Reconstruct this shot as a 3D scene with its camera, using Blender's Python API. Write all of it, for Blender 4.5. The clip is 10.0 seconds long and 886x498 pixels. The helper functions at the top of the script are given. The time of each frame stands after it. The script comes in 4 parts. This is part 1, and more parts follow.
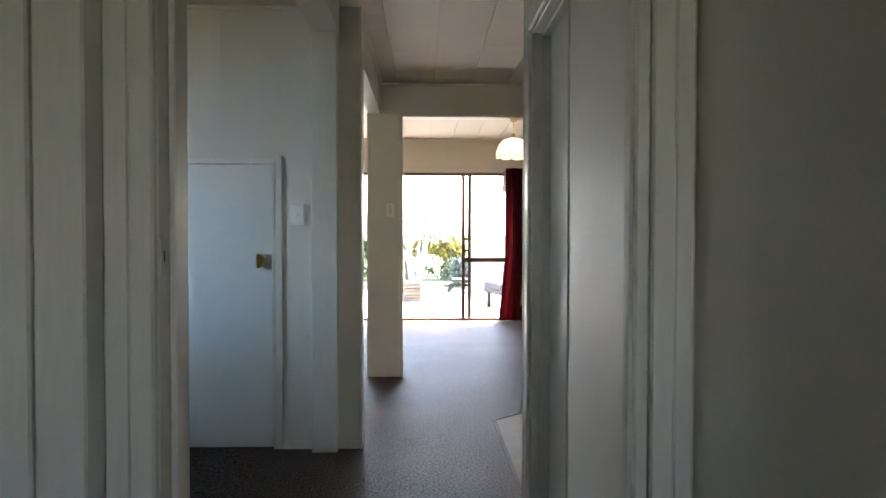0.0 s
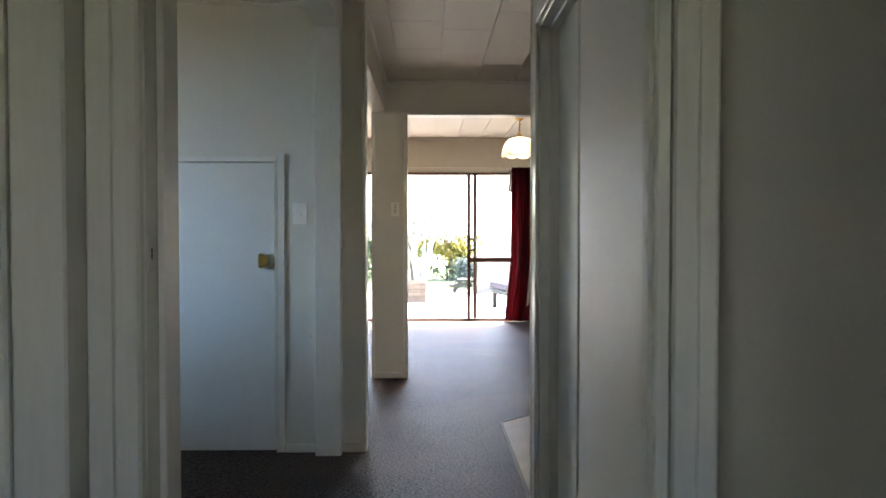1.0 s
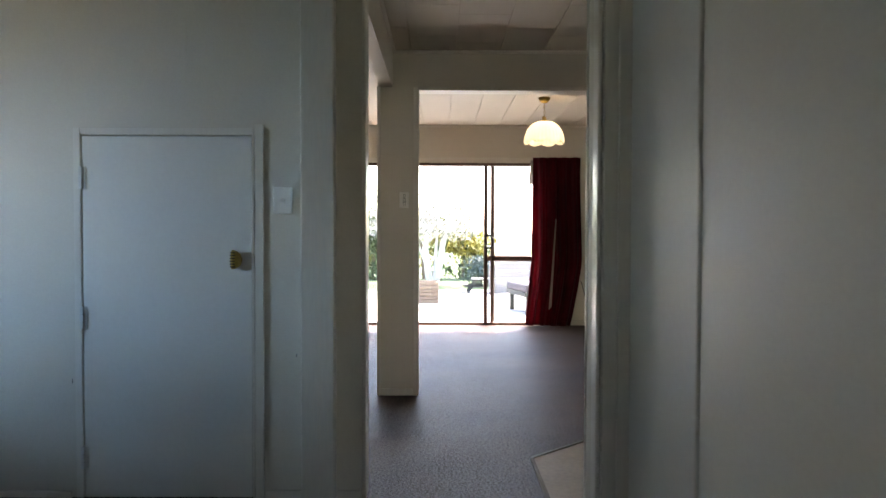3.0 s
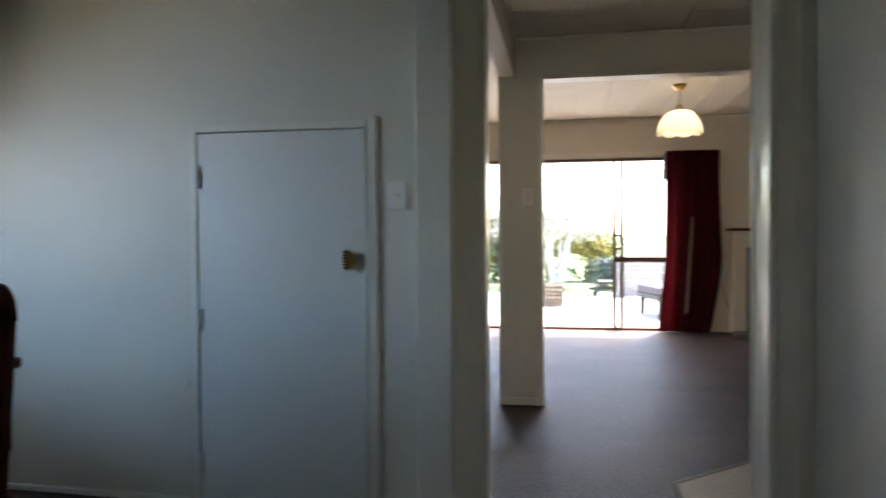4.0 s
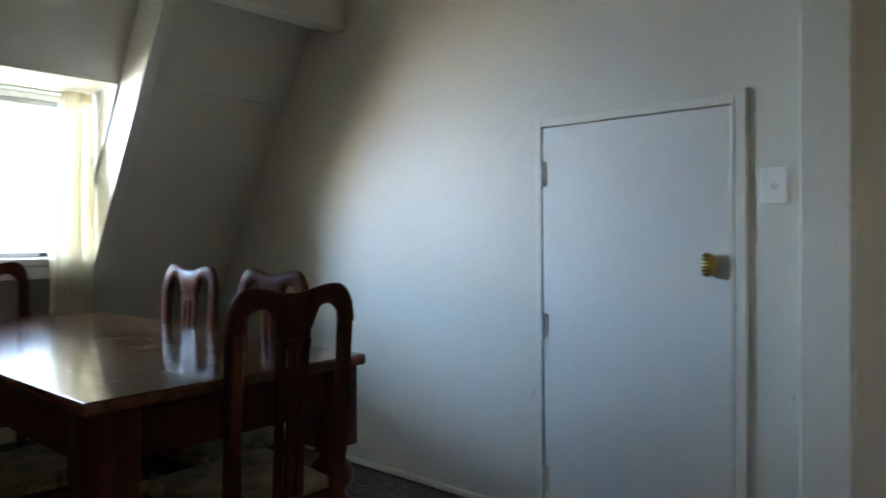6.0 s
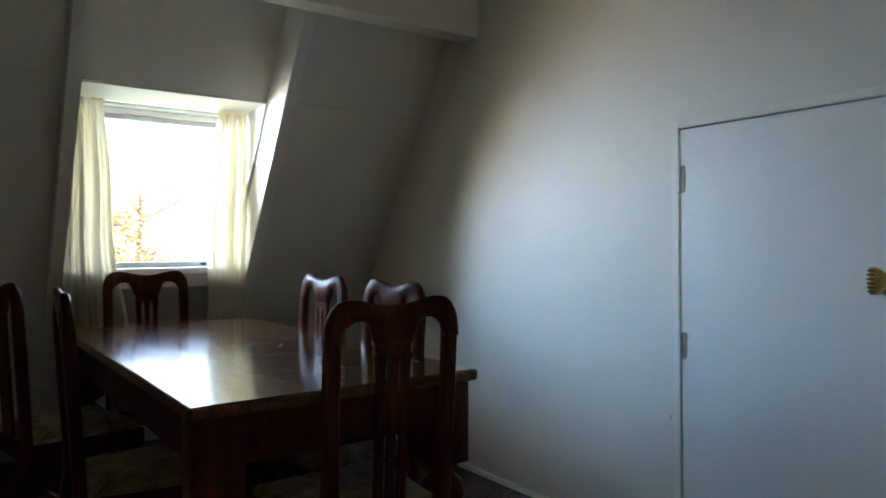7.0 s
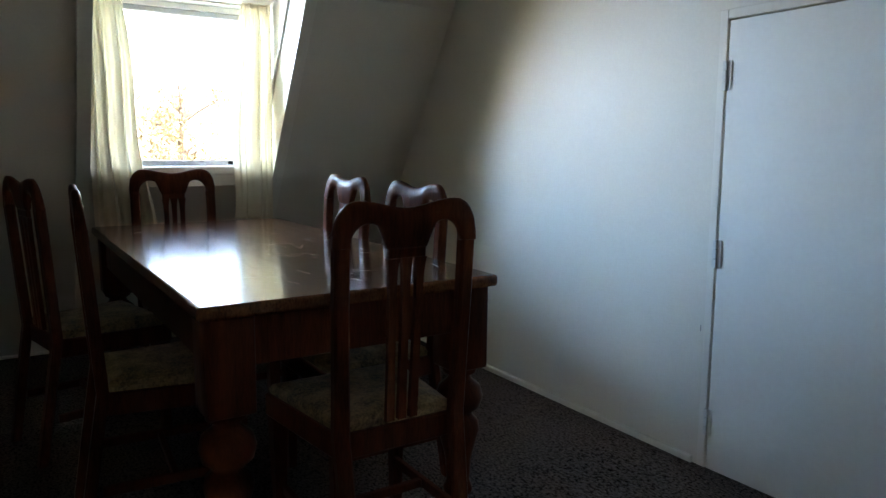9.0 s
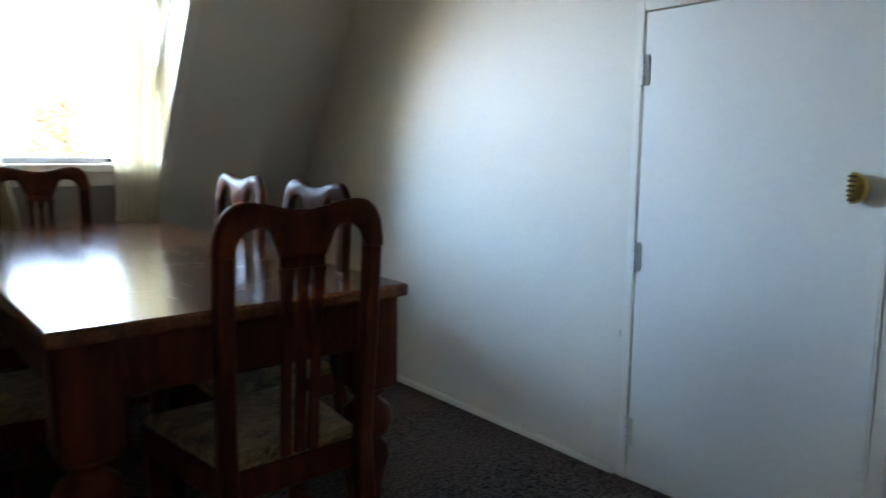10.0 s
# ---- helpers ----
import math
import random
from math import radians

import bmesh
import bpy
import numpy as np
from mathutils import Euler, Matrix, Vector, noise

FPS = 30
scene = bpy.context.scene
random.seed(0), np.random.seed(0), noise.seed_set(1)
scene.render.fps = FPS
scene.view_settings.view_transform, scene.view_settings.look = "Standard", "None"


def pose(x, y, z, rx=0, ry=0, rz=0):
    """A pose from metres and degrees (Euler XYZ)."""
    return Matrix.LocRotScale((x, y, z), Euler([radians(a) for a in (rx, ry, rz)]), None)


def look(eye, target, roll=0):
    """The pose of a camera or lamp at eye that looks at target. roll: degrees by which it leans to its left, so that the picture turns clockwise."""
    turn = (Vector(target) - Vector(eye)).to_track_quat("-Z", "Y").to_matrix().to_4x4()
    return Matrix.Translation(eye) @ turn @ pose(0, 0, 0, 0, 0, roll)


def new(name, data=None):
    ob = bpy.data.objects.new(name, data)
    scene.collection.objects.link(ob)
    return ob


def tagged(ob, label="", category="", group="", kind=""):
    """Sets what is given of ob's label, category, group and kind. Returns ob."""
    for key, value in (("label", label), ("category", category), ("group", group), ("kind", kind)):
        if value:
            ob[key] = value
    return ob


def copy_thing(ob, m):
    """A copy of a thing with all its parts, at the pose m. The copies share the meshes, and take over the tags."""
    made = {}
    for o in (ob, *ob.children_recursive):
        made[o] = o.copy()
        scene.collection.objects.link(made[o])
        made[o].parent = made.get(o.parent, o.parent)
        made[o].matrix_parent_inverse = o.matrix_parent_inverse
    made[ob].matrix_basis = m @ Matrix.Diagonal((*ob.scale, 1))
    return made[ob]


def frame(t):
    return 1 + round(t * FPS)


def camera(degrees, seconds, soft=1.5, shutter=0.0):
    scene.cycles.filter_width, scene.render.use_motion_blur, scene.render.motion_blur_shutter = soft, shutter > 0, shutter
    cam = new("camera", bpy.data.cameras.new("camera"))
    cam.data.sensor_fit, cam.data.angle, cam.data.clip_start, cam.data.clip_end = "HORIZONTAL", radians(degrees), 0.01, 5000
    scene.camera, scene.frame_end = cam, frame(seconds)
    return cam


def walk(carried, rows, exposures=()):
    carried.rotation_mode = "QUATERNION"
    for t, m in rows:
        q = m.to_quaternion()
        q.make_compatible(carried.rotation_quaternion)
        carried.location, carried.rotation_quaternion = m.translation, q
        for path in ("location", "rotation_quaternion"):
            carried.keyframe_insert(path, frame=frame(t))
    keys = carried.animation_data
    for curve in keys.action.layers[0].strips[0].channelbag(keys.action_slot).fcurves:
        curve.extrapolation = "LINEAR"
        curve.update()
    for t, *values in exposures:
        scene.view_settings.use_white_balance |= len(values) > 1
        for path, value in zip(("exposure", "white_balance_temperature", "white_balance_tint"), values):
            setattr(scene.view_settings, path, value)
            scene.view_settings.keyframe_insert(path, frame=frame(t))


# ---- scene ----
cam = camera(64.4, 10.0, shutter=0.5)
PATH = [
    (0, (0.159, 0.269, 1.181), (0.215, 2.267, 1.135), 0.1),
    (0.5, (0.163, 0.266, 1.167), (0.218, 2.264, 1.121), 0.0),
    (1, (0.16, 0.343, 1.174), (0.201, 2.342, 1.129), -0.0),
    (1.5, (0.167, 0.452, 1.162), (0.179, 2.451, 1.116), 0.2),
    (2, (0.15, 0.636, 1.15), (0.163, 2.635, 1.104), 0.1),
    (3.3, (0.13, 1.256, 1.149), (0.133, 3.255, 1.098), 0.2),
    (3.5, (0.122, 1.324, 1.14), (0.061, 3.323, 1.092), -0.0),
    (4, (0.12, 1.404, 1.128), (-0.218, 3.375, 1.085), -0.4),
    (4.5, (0.118, 1.473, 1.117), (-0.539, 3.362, 1.079), -0.5),
    (5, (0.104, 1.589, 1.13), (-0.733, 3.405, 1.088), -0.5),
    (5.5, (0.097, 1.677, 1.122), (-0.963, 3.373, 1.085), -0.6),
    (6, (0.099, 1.753, 1.124), (-1.189, 3.283, 1.093), -0.5),
    (6.2, (0.109, 1.78, 1.124), (-1.252, 3.246, 1.096), -0.5),
    (7.5, (0.151, 1.997, 1.13), (-1.532, 3.076, 1.099), -0.2),
    (8, (0.131, 2.022, 1.126), (-1.542, 3.105, 0.948), -0.1),
    (8.5, (0.108, 2.023, 1.124), (-1.556, 3.1, 0.852), 0.1),
    (9, (0.105, 2.028, 1.118), (-1.554, 3.111, 0.846), 0.2),
    (9.5, (0.072, 2.054, 1.103), (-1.566, 3.169, 0.831), 0.3),
    (10, (-0.053, 2.146, 1.104), (-1.558, 3.436, 0.836), 0.5),
]
walk(cam, [(t, look(eye, target, roll)) for t, eye, target, roll in PATH], [(0.0, 4.34, 7250, 20), (2.0, 4.1, 7250, 20), (3.5, 3.78, 7250, 20), (4.5, 3.86, 7250, 20), (6.0, 4.47, 7250, 20), (7.5, 4.22, 7250, 20), (8.2, 4.27, 7250, 20), (9.0, 4.55, 7250, 20), (10.0, 4.85, 7250, 20)])

# ---- world, sun and exposure ----
world = bpy.data.worlds.new("world")
scene.world = world
world.use_nodes = True
wn = world.node_tree.nodes
sky = wn.new("ShaderNodeTexSky")
sky.sky_type = "NISHITA"
sky.sun_disc = False
sky.sun_elevation = radians(66)
sky.sun_rotation = radians(31)
wn["Background"].inputs["Strength"].default_value = 0.15
world.node_tree.links.new(sky.outputs["Color"], wn["Background"].inputs["Color"])

sun_data = bpy.data.lights.new("sun", "SUN")
sun_data.energy = 2.4
sun_data.angle = radians(0.53)
sun_data.color = (1.0, 0.93, 0.83)
sun = new("sun", sun_data)
sun.matrix_world = look((0, 0, 0), (-0.45, -0.75, -1.98))

# area lamp added outside the dormer window, standing in for its sky light
dormer_data = bpy.data.lights.new("dormer_sky_fill", "AREA")
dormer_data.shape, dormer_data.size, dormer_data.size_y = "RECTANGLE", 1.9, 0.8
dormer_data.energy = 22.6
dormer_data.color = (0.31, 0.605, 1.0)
dormer_light = new("dormer_sky_fill", dormer_data)
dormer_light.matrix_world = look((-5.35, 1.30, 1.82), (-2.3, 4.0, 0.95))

# second added lamp, low and warm, standing in for bounce off the sunlit garden
bounce_data = bpy.data.lights.new("dormer_bounce_fill", "AREA")
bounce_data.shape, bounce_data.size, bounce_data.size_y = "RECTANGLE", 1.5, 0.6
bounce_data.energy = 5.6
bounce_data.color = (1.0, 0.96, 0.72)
bounce_light = new("dormer_bounce_fill", bounce_data)
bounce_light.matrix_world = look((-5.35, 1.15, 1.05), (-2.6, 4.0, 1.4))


# ---- materials ----
def nodes_of(name):
    m = bpy.data.materials.new(name)
    m.use_nodes = True
    nt = m.node_tree
    return m, nt, nt.nodes["Principled BSDF"]


def surface(name, dark, light, rough=0.5, metal=0.0, fine=60.0, broad=3.0, bump=0.1, depth=0.002,
            stretch=(1, 1, 1), sheen=0.0, coat=0.0, spec=0.5, vary=0.0, band=(0.36, 0.66)):
    """A surface with grain and broad stains between two colours, and fine relief."""
    m, nt, bsdf = nodes_of(name)
    n, link = nt.nodes, nt.links
    coord = n.new("ShaderNodeTexCoord")
    mapping = n.new("ShaderNodeMapping")
    mapping.inputs["Scale"].default_value = stretch
    link.new(coord.outputs["Object"], mapping.inputs["Vector"])
    a, b = n.new("ShaderNodeTexNoise"), n.new("ShaderNodeTexNoise")
    a.inputs["Scale"].default_value, b.inputs["Scale"].default_value = fine, broad
    a.inputs["Detail"].default_value, b.inputs["Detail"].default_value = 6, 4
    mix = n.new("ShaderNodeMath")
    mix.operation = "MULTIPLY_ADD"
    mix.inputs[1].default_value = 0.5
    half = n.new("ShaderNodeMath")
    half.operation = "MULTIPLY"
    half.inputs[1].default_value = 0.5
    for tex in (a, b):
        link.new(mapping.outputs["Vector"], tex.inputs["Vector"])
    link.new(b.outputs["Fac"], half.inputs[0])
    link.new(a.outputs["Fac"], mix.inputs[0])
    link.new(half.outputs[0], mix.inputs[2])
    fac = mix.outputs[0]
    if vary:
        info = n.new("ShaderNodeObjectInfo")
        add = n.new("ShaderNodeMath")
        add.operation = "MULTIPLY_ADD"
        add.inputs[1].default_value = vary
        link.new(info.outputs["Random"], add.inputs[0])
        link.new(fac, add.inputs[2])
        fac = add.outputs[0]
    ramp = n.new("ShaderNodeValToRGB")
    ramp.color_ramp.elements[0].position, ramp.color_ramp.elements[1].position = band
    ramp.color_ramp.elements[0].color, ramp.color_ramp.elements[1].color = (*dark, 1), (*light, 1)
    link.new(fac, ramp.inputs["Fac"])
    link.new(ramp.outputs["Color"], bsdf.inputs["Base Color"])
    rr = n.new("ShaderNodeMapRange")
    rr.inputs["To Min"].default_value, rr.inputs["To Max"].default_value = max(rough - 0.07, 0.02), min(rough + 0.07, 1)
    link.new(b.outputs["Fac"], rr.inputs["Value"])
    link.new(rr.outputs["Result"], bsdf.inputs["Roughness"])
    bsdf.inputs["Metallic"].default_value = metal
    bsdf.inputs["Specular IOR Level"].default_value = spec
    if sheen:
        bsdf.inputs["Sheen Weight"].default_value = sheen
        bsdf.inputs["Sheen Roughness"].default_value = 0.5
    if coat:
        bsdf.inputs["Coat Weight"].default_value = coat
        bsdf.inputs["Coat Roughness"].default_value = 0.12
    if bump:
        bp = n.new("ShaderNodeBump")
        bp.inputs["Strength"].default_value, bp.inputs["Distance"].default_value = bump, depth
        link.new(a.outputs["Fac"], bp.inputs["Height"])
        link.new(bp.outputs["Normal"], bsdf.inputs["Normal"])
    return m


WALL = surface("wall_paint", (0.685, 0.645, 0.555), (0.745, 0.705, 0.61), 0.56, fine=140, broad=1.2, bump=0.05, depth=0.001, spec=0.28)
TRIM = surface("trim_gloss_paint", (0.73, 0.695, 0.615), (0.80, 0.765, 0.68), 0.33, fine=90, broad=2.0, bump=0.06, depth=0.001, stretch=(1, 1, 0.12))
CEIL = surface("ceiling_paint", (0.62, 0.575, 0.48), (0.70, 0.65, 0.55), 0.6, fine=200, broad=1.0, bump=0.15, depth=0.001)
JOINT = surface("gap_shade_scuff_grey", (0.16, 0.15, 0.13), (0.22, 0.20, 0.18), 0.8)
DOOR = surface("door_gloss_paint", (0.75, 0.74, 0.68), (0.79, 0.78, 0.72), 0.45, fine=70, broad=1.5, bump=0.05, depth=0.001)
CARPET = surface("brown_carpet", (0.011, 0.0072, 0.006), (0.095, 0.062, 0.050), 0.52, fine=120, broad=1.6, bump=1.0, depth=0.005, sheen=0.03, spec=0.3, band=(0.40, 0.62), stretch=(0.7, 1.0, 1.0))
# the pile shines tuft by tuft
tufts = CARPET.node_tree.nodes.new("ShaderNodeMapRange")
tufts.inputs["From Min"].default_value, tufts.inputs["From Max"].default_value = 0.40, 0.62
tufts.inputs["To Max"].default_value = 0.58
CARPET.node_tree.links.new(CARPET.node_tree.nodes["Noise Texture"].outputs["Fac"], tufts.inputs["Value"])
CARPET.node_tree.links.new(tufts.outputs["Result"], CARPET.node_tree.nodes["Principled BSDF"].inputs["Specular IOR Level"])
CARPET.node_tree.nodes["Principled BSDF"].inputs["Specular Tint"].default_value = (1.0, 0.82, 0.73, 1)
VINYL = surface("vinyl_floor", (0.42, 0.385, 0.32), (0.54, 0.50, 0.42), 0.5, fine=40, broad=5, bump=0.05, spec=0.38)
EDGE = surface("aluminium_edge", (0.16, 0.14, 0.12), (0.24, 0.22, 0.19), 0.6, metal=0.2)
WOOD = surface("stained_rimu", (0.060, 0.016, 0.008), (0.128, 0.037, 0.017), 0.30, fine=36, broad=6, bump=0.04, depth=0.001, stretch=(6, 6, 0.7), spec=0.5)
WOOD.node_tree.nodes["Principled BSDF"].inputs["IOR"].default_value = 1.12
TOPWOOD = surface("table_top_wood", (0.070, 0.021, 0.008), (0.25, 0.085, 0.032), 0.19, fine=30, broad=5, bump=0.07, depth=0.001, stretch=(0.5, 7, 4), coat=0.22)
SCRATCH = surface("pale_scratch", (0.45, 0.37, 0.3), (0.66, 0.56, 0.48), 0.6)
FABRIC = surface("seat_fabric", (0.055, 0.039, 0.022), (0.46, 0.32, 0.17), 0.95, fine=130, broad=20, bump=0.7, depth=0.002, sheen=0.2)
BRASS = surface("brass", (0.34, 0.22, 0.06), (0.55, 0.38, 0.13), 0.30, metal=1.0, fine=50)
DARKBRASS = surface("dark_brass", (0.05, 0.035, 0.015), (0.12, 0.08, 0.03), 0.45, metal=0.6)
STEEL = surface("painted_hinge_steel", (0.62, 0.61, 0.57), (0.70, 0.69, 0.64), 0.4, metal=0.0)
PLASTIC = surface("switch_plastic", (0.86, 0.84, 0.78), (0.91, 0.89, 0.83), 0.35, bump=0.0)
BRONZE = surface("bronze_aluminium", (0.14, 0.085, 0.062), (0.21, 0.13, 0.098), 0.38, metal=0.3)
BLACK = surface("black_enamel", (0.012, 0.012, 0.012), (0.03, 0.03, 0.03), 0.4)
SILVER = surface("grey_aluminium", (0.36, 0.36, 0.36), (0.46, 0.46, 0.46), 0.4, metal=0.6)
VELVET = surface("red_velvet", (0.055, 0.002, 0.007), (0.150, 0.006, 0.018), 0.9, fine=160, broad=8, bump=0.3, sheen=0.06, stretch=(1, 1, 0.3), spec=0.2)
STONEG = surface("heater_grey", (0.10, 0.10, 0.10), (0.16, 0.16, 0.16), 0.5)
PATIO = surface("pale_patio", (0.32, 0.31, 0.29), (0.42, 0.41, 0.385), 0.8, fine=80, broad=1.5, bump=0.3)
GRASS = surface("lawn", (0.06, 0.10, 0.04), (0.15, 0.20, 0.09), 0.9, fine=30, broad=0.6, bump=0.8, depth=0.03)
BARK = surface("pale_bark", (0.40, 0.39, 0.36), (0.66, 0.64, 0.60), 0.85, fine=25, broad=5, bump=0.6, depth=0.01, stretch=(1, 1, 0.4))
DARKBARK = surface("brown_bark", (0.10, 0.07, 0.05), (0.2, 0.15, 0.11), 0.9, fine=25, broad=5, bump=0.6, depth=0.01)
PLANT_WOOD = surface("planter_timber", (0.11, 0.085, 0.062), (0.2, 0.16, 0.12), 0.7, fine=40, stretch=(0.3, 1, 4), vary=0.2)
GREYWOOD = surface("weathered_timber", (0.03, 0.034, 0.03), (0.065, 0.07, 0.062), 0.8, fine=40, stretch=(0.3, 1, 4))
FENCE = surface("fence_boards", (0.17, 0.155, 0.145), (0.26, 0.24, 0.225), 0.75, fine=40, stretch=(0.3, 1, 4), vary=0.2)
CUSHION = surface("grey_cushion", (0.055, 0.05, 0.06), (0.085, 0.078, 0.092), 0.9, fine=150, bump=0.3)
SKYBLOCK = surface("sky_block_slab", (0.12, 0.10, 0.09), (0.2, 0.17, 0.15), 0.8)


def leafy(name, dark, light):
    m, nt, bsdf = nodes_of(name)
    n, link = nt.nodes, nt.links
    geo = n.new("ShaderNodeNewGeometry")
    ramp = n.new("ShaderNodeValToRGB")
    ramp.color_ramp.elements[0].color, ramp.color_ramp.elements[1].color = (*dark, 1), (*light, 1)
    link.new(geo.outputs["Random Per Island"], ramp.inputs["Fac"])
    link.new(ramp.outputs["Color"], bsdf.inputs["Base Color"])
    bsdf.inputs["Roughness"].default_value = 0.6
    thin = n.new("ShaderNodeBsdfTranslucent")
    link.new(ramp.outputs["Color"], thin.inputs["Color"])
    mix = n.new("ShaderNodeMixShader")
    mix.inputs["Fac"].default_value = 0.2
    link.new(bsdf.outputs[0], mix.inputs[1])
    link.new(thin.outputs[0], mix.inputs[2])
    link.new(mix.outputs[0], n["Material Output"].inputs["Surface"])
    return m


LEAF = leafy("hedge_leaf", (0.022, 0.045, 0.014), (0.085, 0.125, 0.040))
GOLD = leafy("golden_leaf", (0.14, 0.125, 0.020), (0.36, 0.30, 0.06))
PALE = leafy("pale_blossom", (0.07, 0.08, 0.05), (0.70, 0.67, 0.62))
RUST = leafy("rust_leaf", (0.13, 0.08, 0.035), (0.40, 0.29, 0.13))
BLUEGREEN = leafy("blue_green_leaf", (0.03, 0.055, 0.055), (0.09, 0.13, 0.125))


def thin_cloth(name, color, through_color, fac):
    """Cloth that lets some light through."""
    m, nt, bsdf = nodes_of(name)
    n, link = nt.nodes, nt.links
    coord, tex = n.new("ShaderNodeTexCoord"), n.new("ShaderNodeTexNoise")
    tex.inputs["Scale"].default_value = 300
    link.new(coord.outputs["Object"], tex.inputs["Vector"])
    ramp = n.new("ShaderNodeValToRGB")
    ramp.color_ramp.elements[0].color = (*[c * 0.9 for c in color], 1)
    ramp.color_ramp.elements[1].color = (*color, 1)
    link.new(tex.outputs["Fac"], ramp.inputs["Fac"])
    link.new(ramp.outputs["Color"], bsdf.inputs["Base Color"])
    bsdf.inputs["Roughness"].default_value = 0.55
    bsdf.inputs["Sheen Weight"].default_value = 0.2
    t = n.new("ShaderNodeBsdfTranslucent")
    t.inputs["Color"].default_value = (*through_color, 1)
    mix = n.new("ShaderNodeMixShader")
    mix.inputs["Fac"].default_value = fac
    link.new(bsdf.outputs[0], mix.inputs[1])
    link.new(t.outputs[0], mix.inputs[2])
    link.new(mix.outputs[0], n["Material Output"].inputs["Surface"])
    return m


CREAM = thin_cloth("cream_curtain_cloth", (0.93, 0.84, 0.66), (0.95, 0.85, 0.66), 0.0008)
LINING = thin_cloth("pale_lining_cloth", (0.42, 0.38, 0.33), (0.5, 0.45, 0.4), 0.25)
SHADE = thin_cloth("ribbed_shade_glass", (0.86, 0.82, 0.72), (0.95, 0.89, 0.72), 0.42)

GLASS, gt, gb = nodes_of("window_glass")
gb.inputs["Transmission Weight"].default_value = 1.0
gb.inputs["Roughness"].default_value = 0.0
gb.inputs["IOR"].default_value = 1.45
gb.inputs["Base Color"].default_value = (0.97, 0.98, 0.97, 1)

BULB, bt, bb = nodes_of("lit_bulb")
bb.inputs["Emission Color"].default_value = (1.0, 0.86, 0.66, 1)
bb.inputs["Emission Strength"].default_value = 5.0
bb.inputs["Base Color"].default_value = (0.9, 0.85, 0.75, 1)


# ---- mesh helpers ----
def finish(name, bm, material, smooth=False):
    bmesh.ops.recalc_face_normals(bm, faces=bm.faces)
    me = bpy.data.meshes.new(name)
    bm.to_mesh(me)
    bm.free()
    me.materials.append(material)
    if smooth:
        for p in me.polygons:
            p.use_smooth = True
    return me


def part(name, bm, material, parent, label="", smooth=False):
    ob = new(name, finish(name, bm, material, smooth))
    ob.parent = parent
    return tagged(ob, label)


def structure(name, bm, material, label, category):
    ob = new(name, finish(name, bm, material))
    return tagged(ob, label, category, kind="structure")


def thing(name, label, category, m=None, group=""):
    ob = new(name)
    ob.empty_display_size = 0.1
    if m is not None:
        ob.matrix_basis = m
    return tagged(ob, label, category, group)


def box(bm, x0, x1, y0, y1, z0, z1, bevel=0.0, m=None, seg=1):
    made = bmesh.ops.create_cube(bm, size=1.0)["verts"]
    for v in made:
        v.co = Vector((x0 + (v.co.x + 0.5) * (x1 - x0), y0 + (v.co.y + 0.5) * (y1 - y0), z0 + (v.co.z + 0.5) * (z1 - z0)))
    if bevel:
        edges = list({e for v in made for e in v.link_edges})
        out = bmesh.ops.bevel(bm, geom=edges, offset=bevel, segments=seg, affect="EDGES", profile=0.5)
        made = list({v for f in out["faces"] for v in f.verts} | {v for v in made if v.is_valid})
    if m is not None:
        bmesh.ops.transform(bm, matrix=m, verts=[v for v in made if v.is_valid])
    return bm


def boxed(*args, **kw):
    return box(bmesh.new(), *args, **kw)


def lathe(bm, profile, centre=(0, 0, 0), n=20):
    """A turned solid from rows of (radius, height)."""
    rings = []
    for r, z in profile:
        rings.append([bm.verts.new((centre[0] + r * math.cos(2 * math.pi * i / n), centre[1] + r * math.sin(2 * math.pi * i / n), centre[2] + z)) for i in range(n)])
    for a, b in zip(rings, rings[1:]):
        for i in range(n):
            bm.faces.new((a[i], a[(i + 1) % n], b[(i + 1) % n], b[i]))
    bm.faces.new(rings[0][::-1])
    bm.faces.new(rings[-1])
    return bm


def prism(bm, outline, axis, a, b):
    """An outline in the two other axes, drawn out from a to b along axis."""
    def place(p, d):
        q = [p[0], p[1]]
        q.insert(axis, d)
        return bm.verts.new(q)
    one, two = [place(p, a) for p in outline], [place(p, b) for p in outline]
    n = len(outline)
    bm.faces.new(one)
    bm.faces.new(two[::-1])
    for i in range(n):
        bm.faces.new((one[i], one[(i + 1) % n], two[(i + 1) % n], two[i]))
    return bm


def tube(bm, points, radii, n=8):
    """A tapered tube along points."""
    rings = []
    for i, p in enumerate(points):
        p = Vector(p)
        d = (Vector(points[min(i + 1, len(points) - 1)]) - Vector(points[max(i - 1, 0)])).normalized()
        u = d.orthogonal().normalized()
        w = d.cross(u)
        rings.append([bm.verts.new(p + radii[i] * (u * math.cos(2 * math.pi * k / n) + w * math.sin(2 * math.pi * k / n))) for k in range(n)])
    for a, b in zip(rings, rings[1:]):
        best = min(range(n), key=lambda s: (a[0].co - b[s].co).length)
        for k in range(n):
            bm.faces.new((a[k], a[(k + 1) % n], b[(k + 1 + best) % n], b[(k + best) % n]))
    bm.faces.new(rings[0][::-1])
    bm.faces.new(rings[-1])
    return bm


# ---- large structure ----
SX, SK = -4.14, 0.62          # sloping wall: x = SX + SK * z
WY = 4.11                     # face of the cupboard wall
TOP = 2.40

RISE = 0.013                  # the old dining floor rises towards the dormer


def floor_z(x):
    return max(0.0, (-0.6 - x) * RISE)


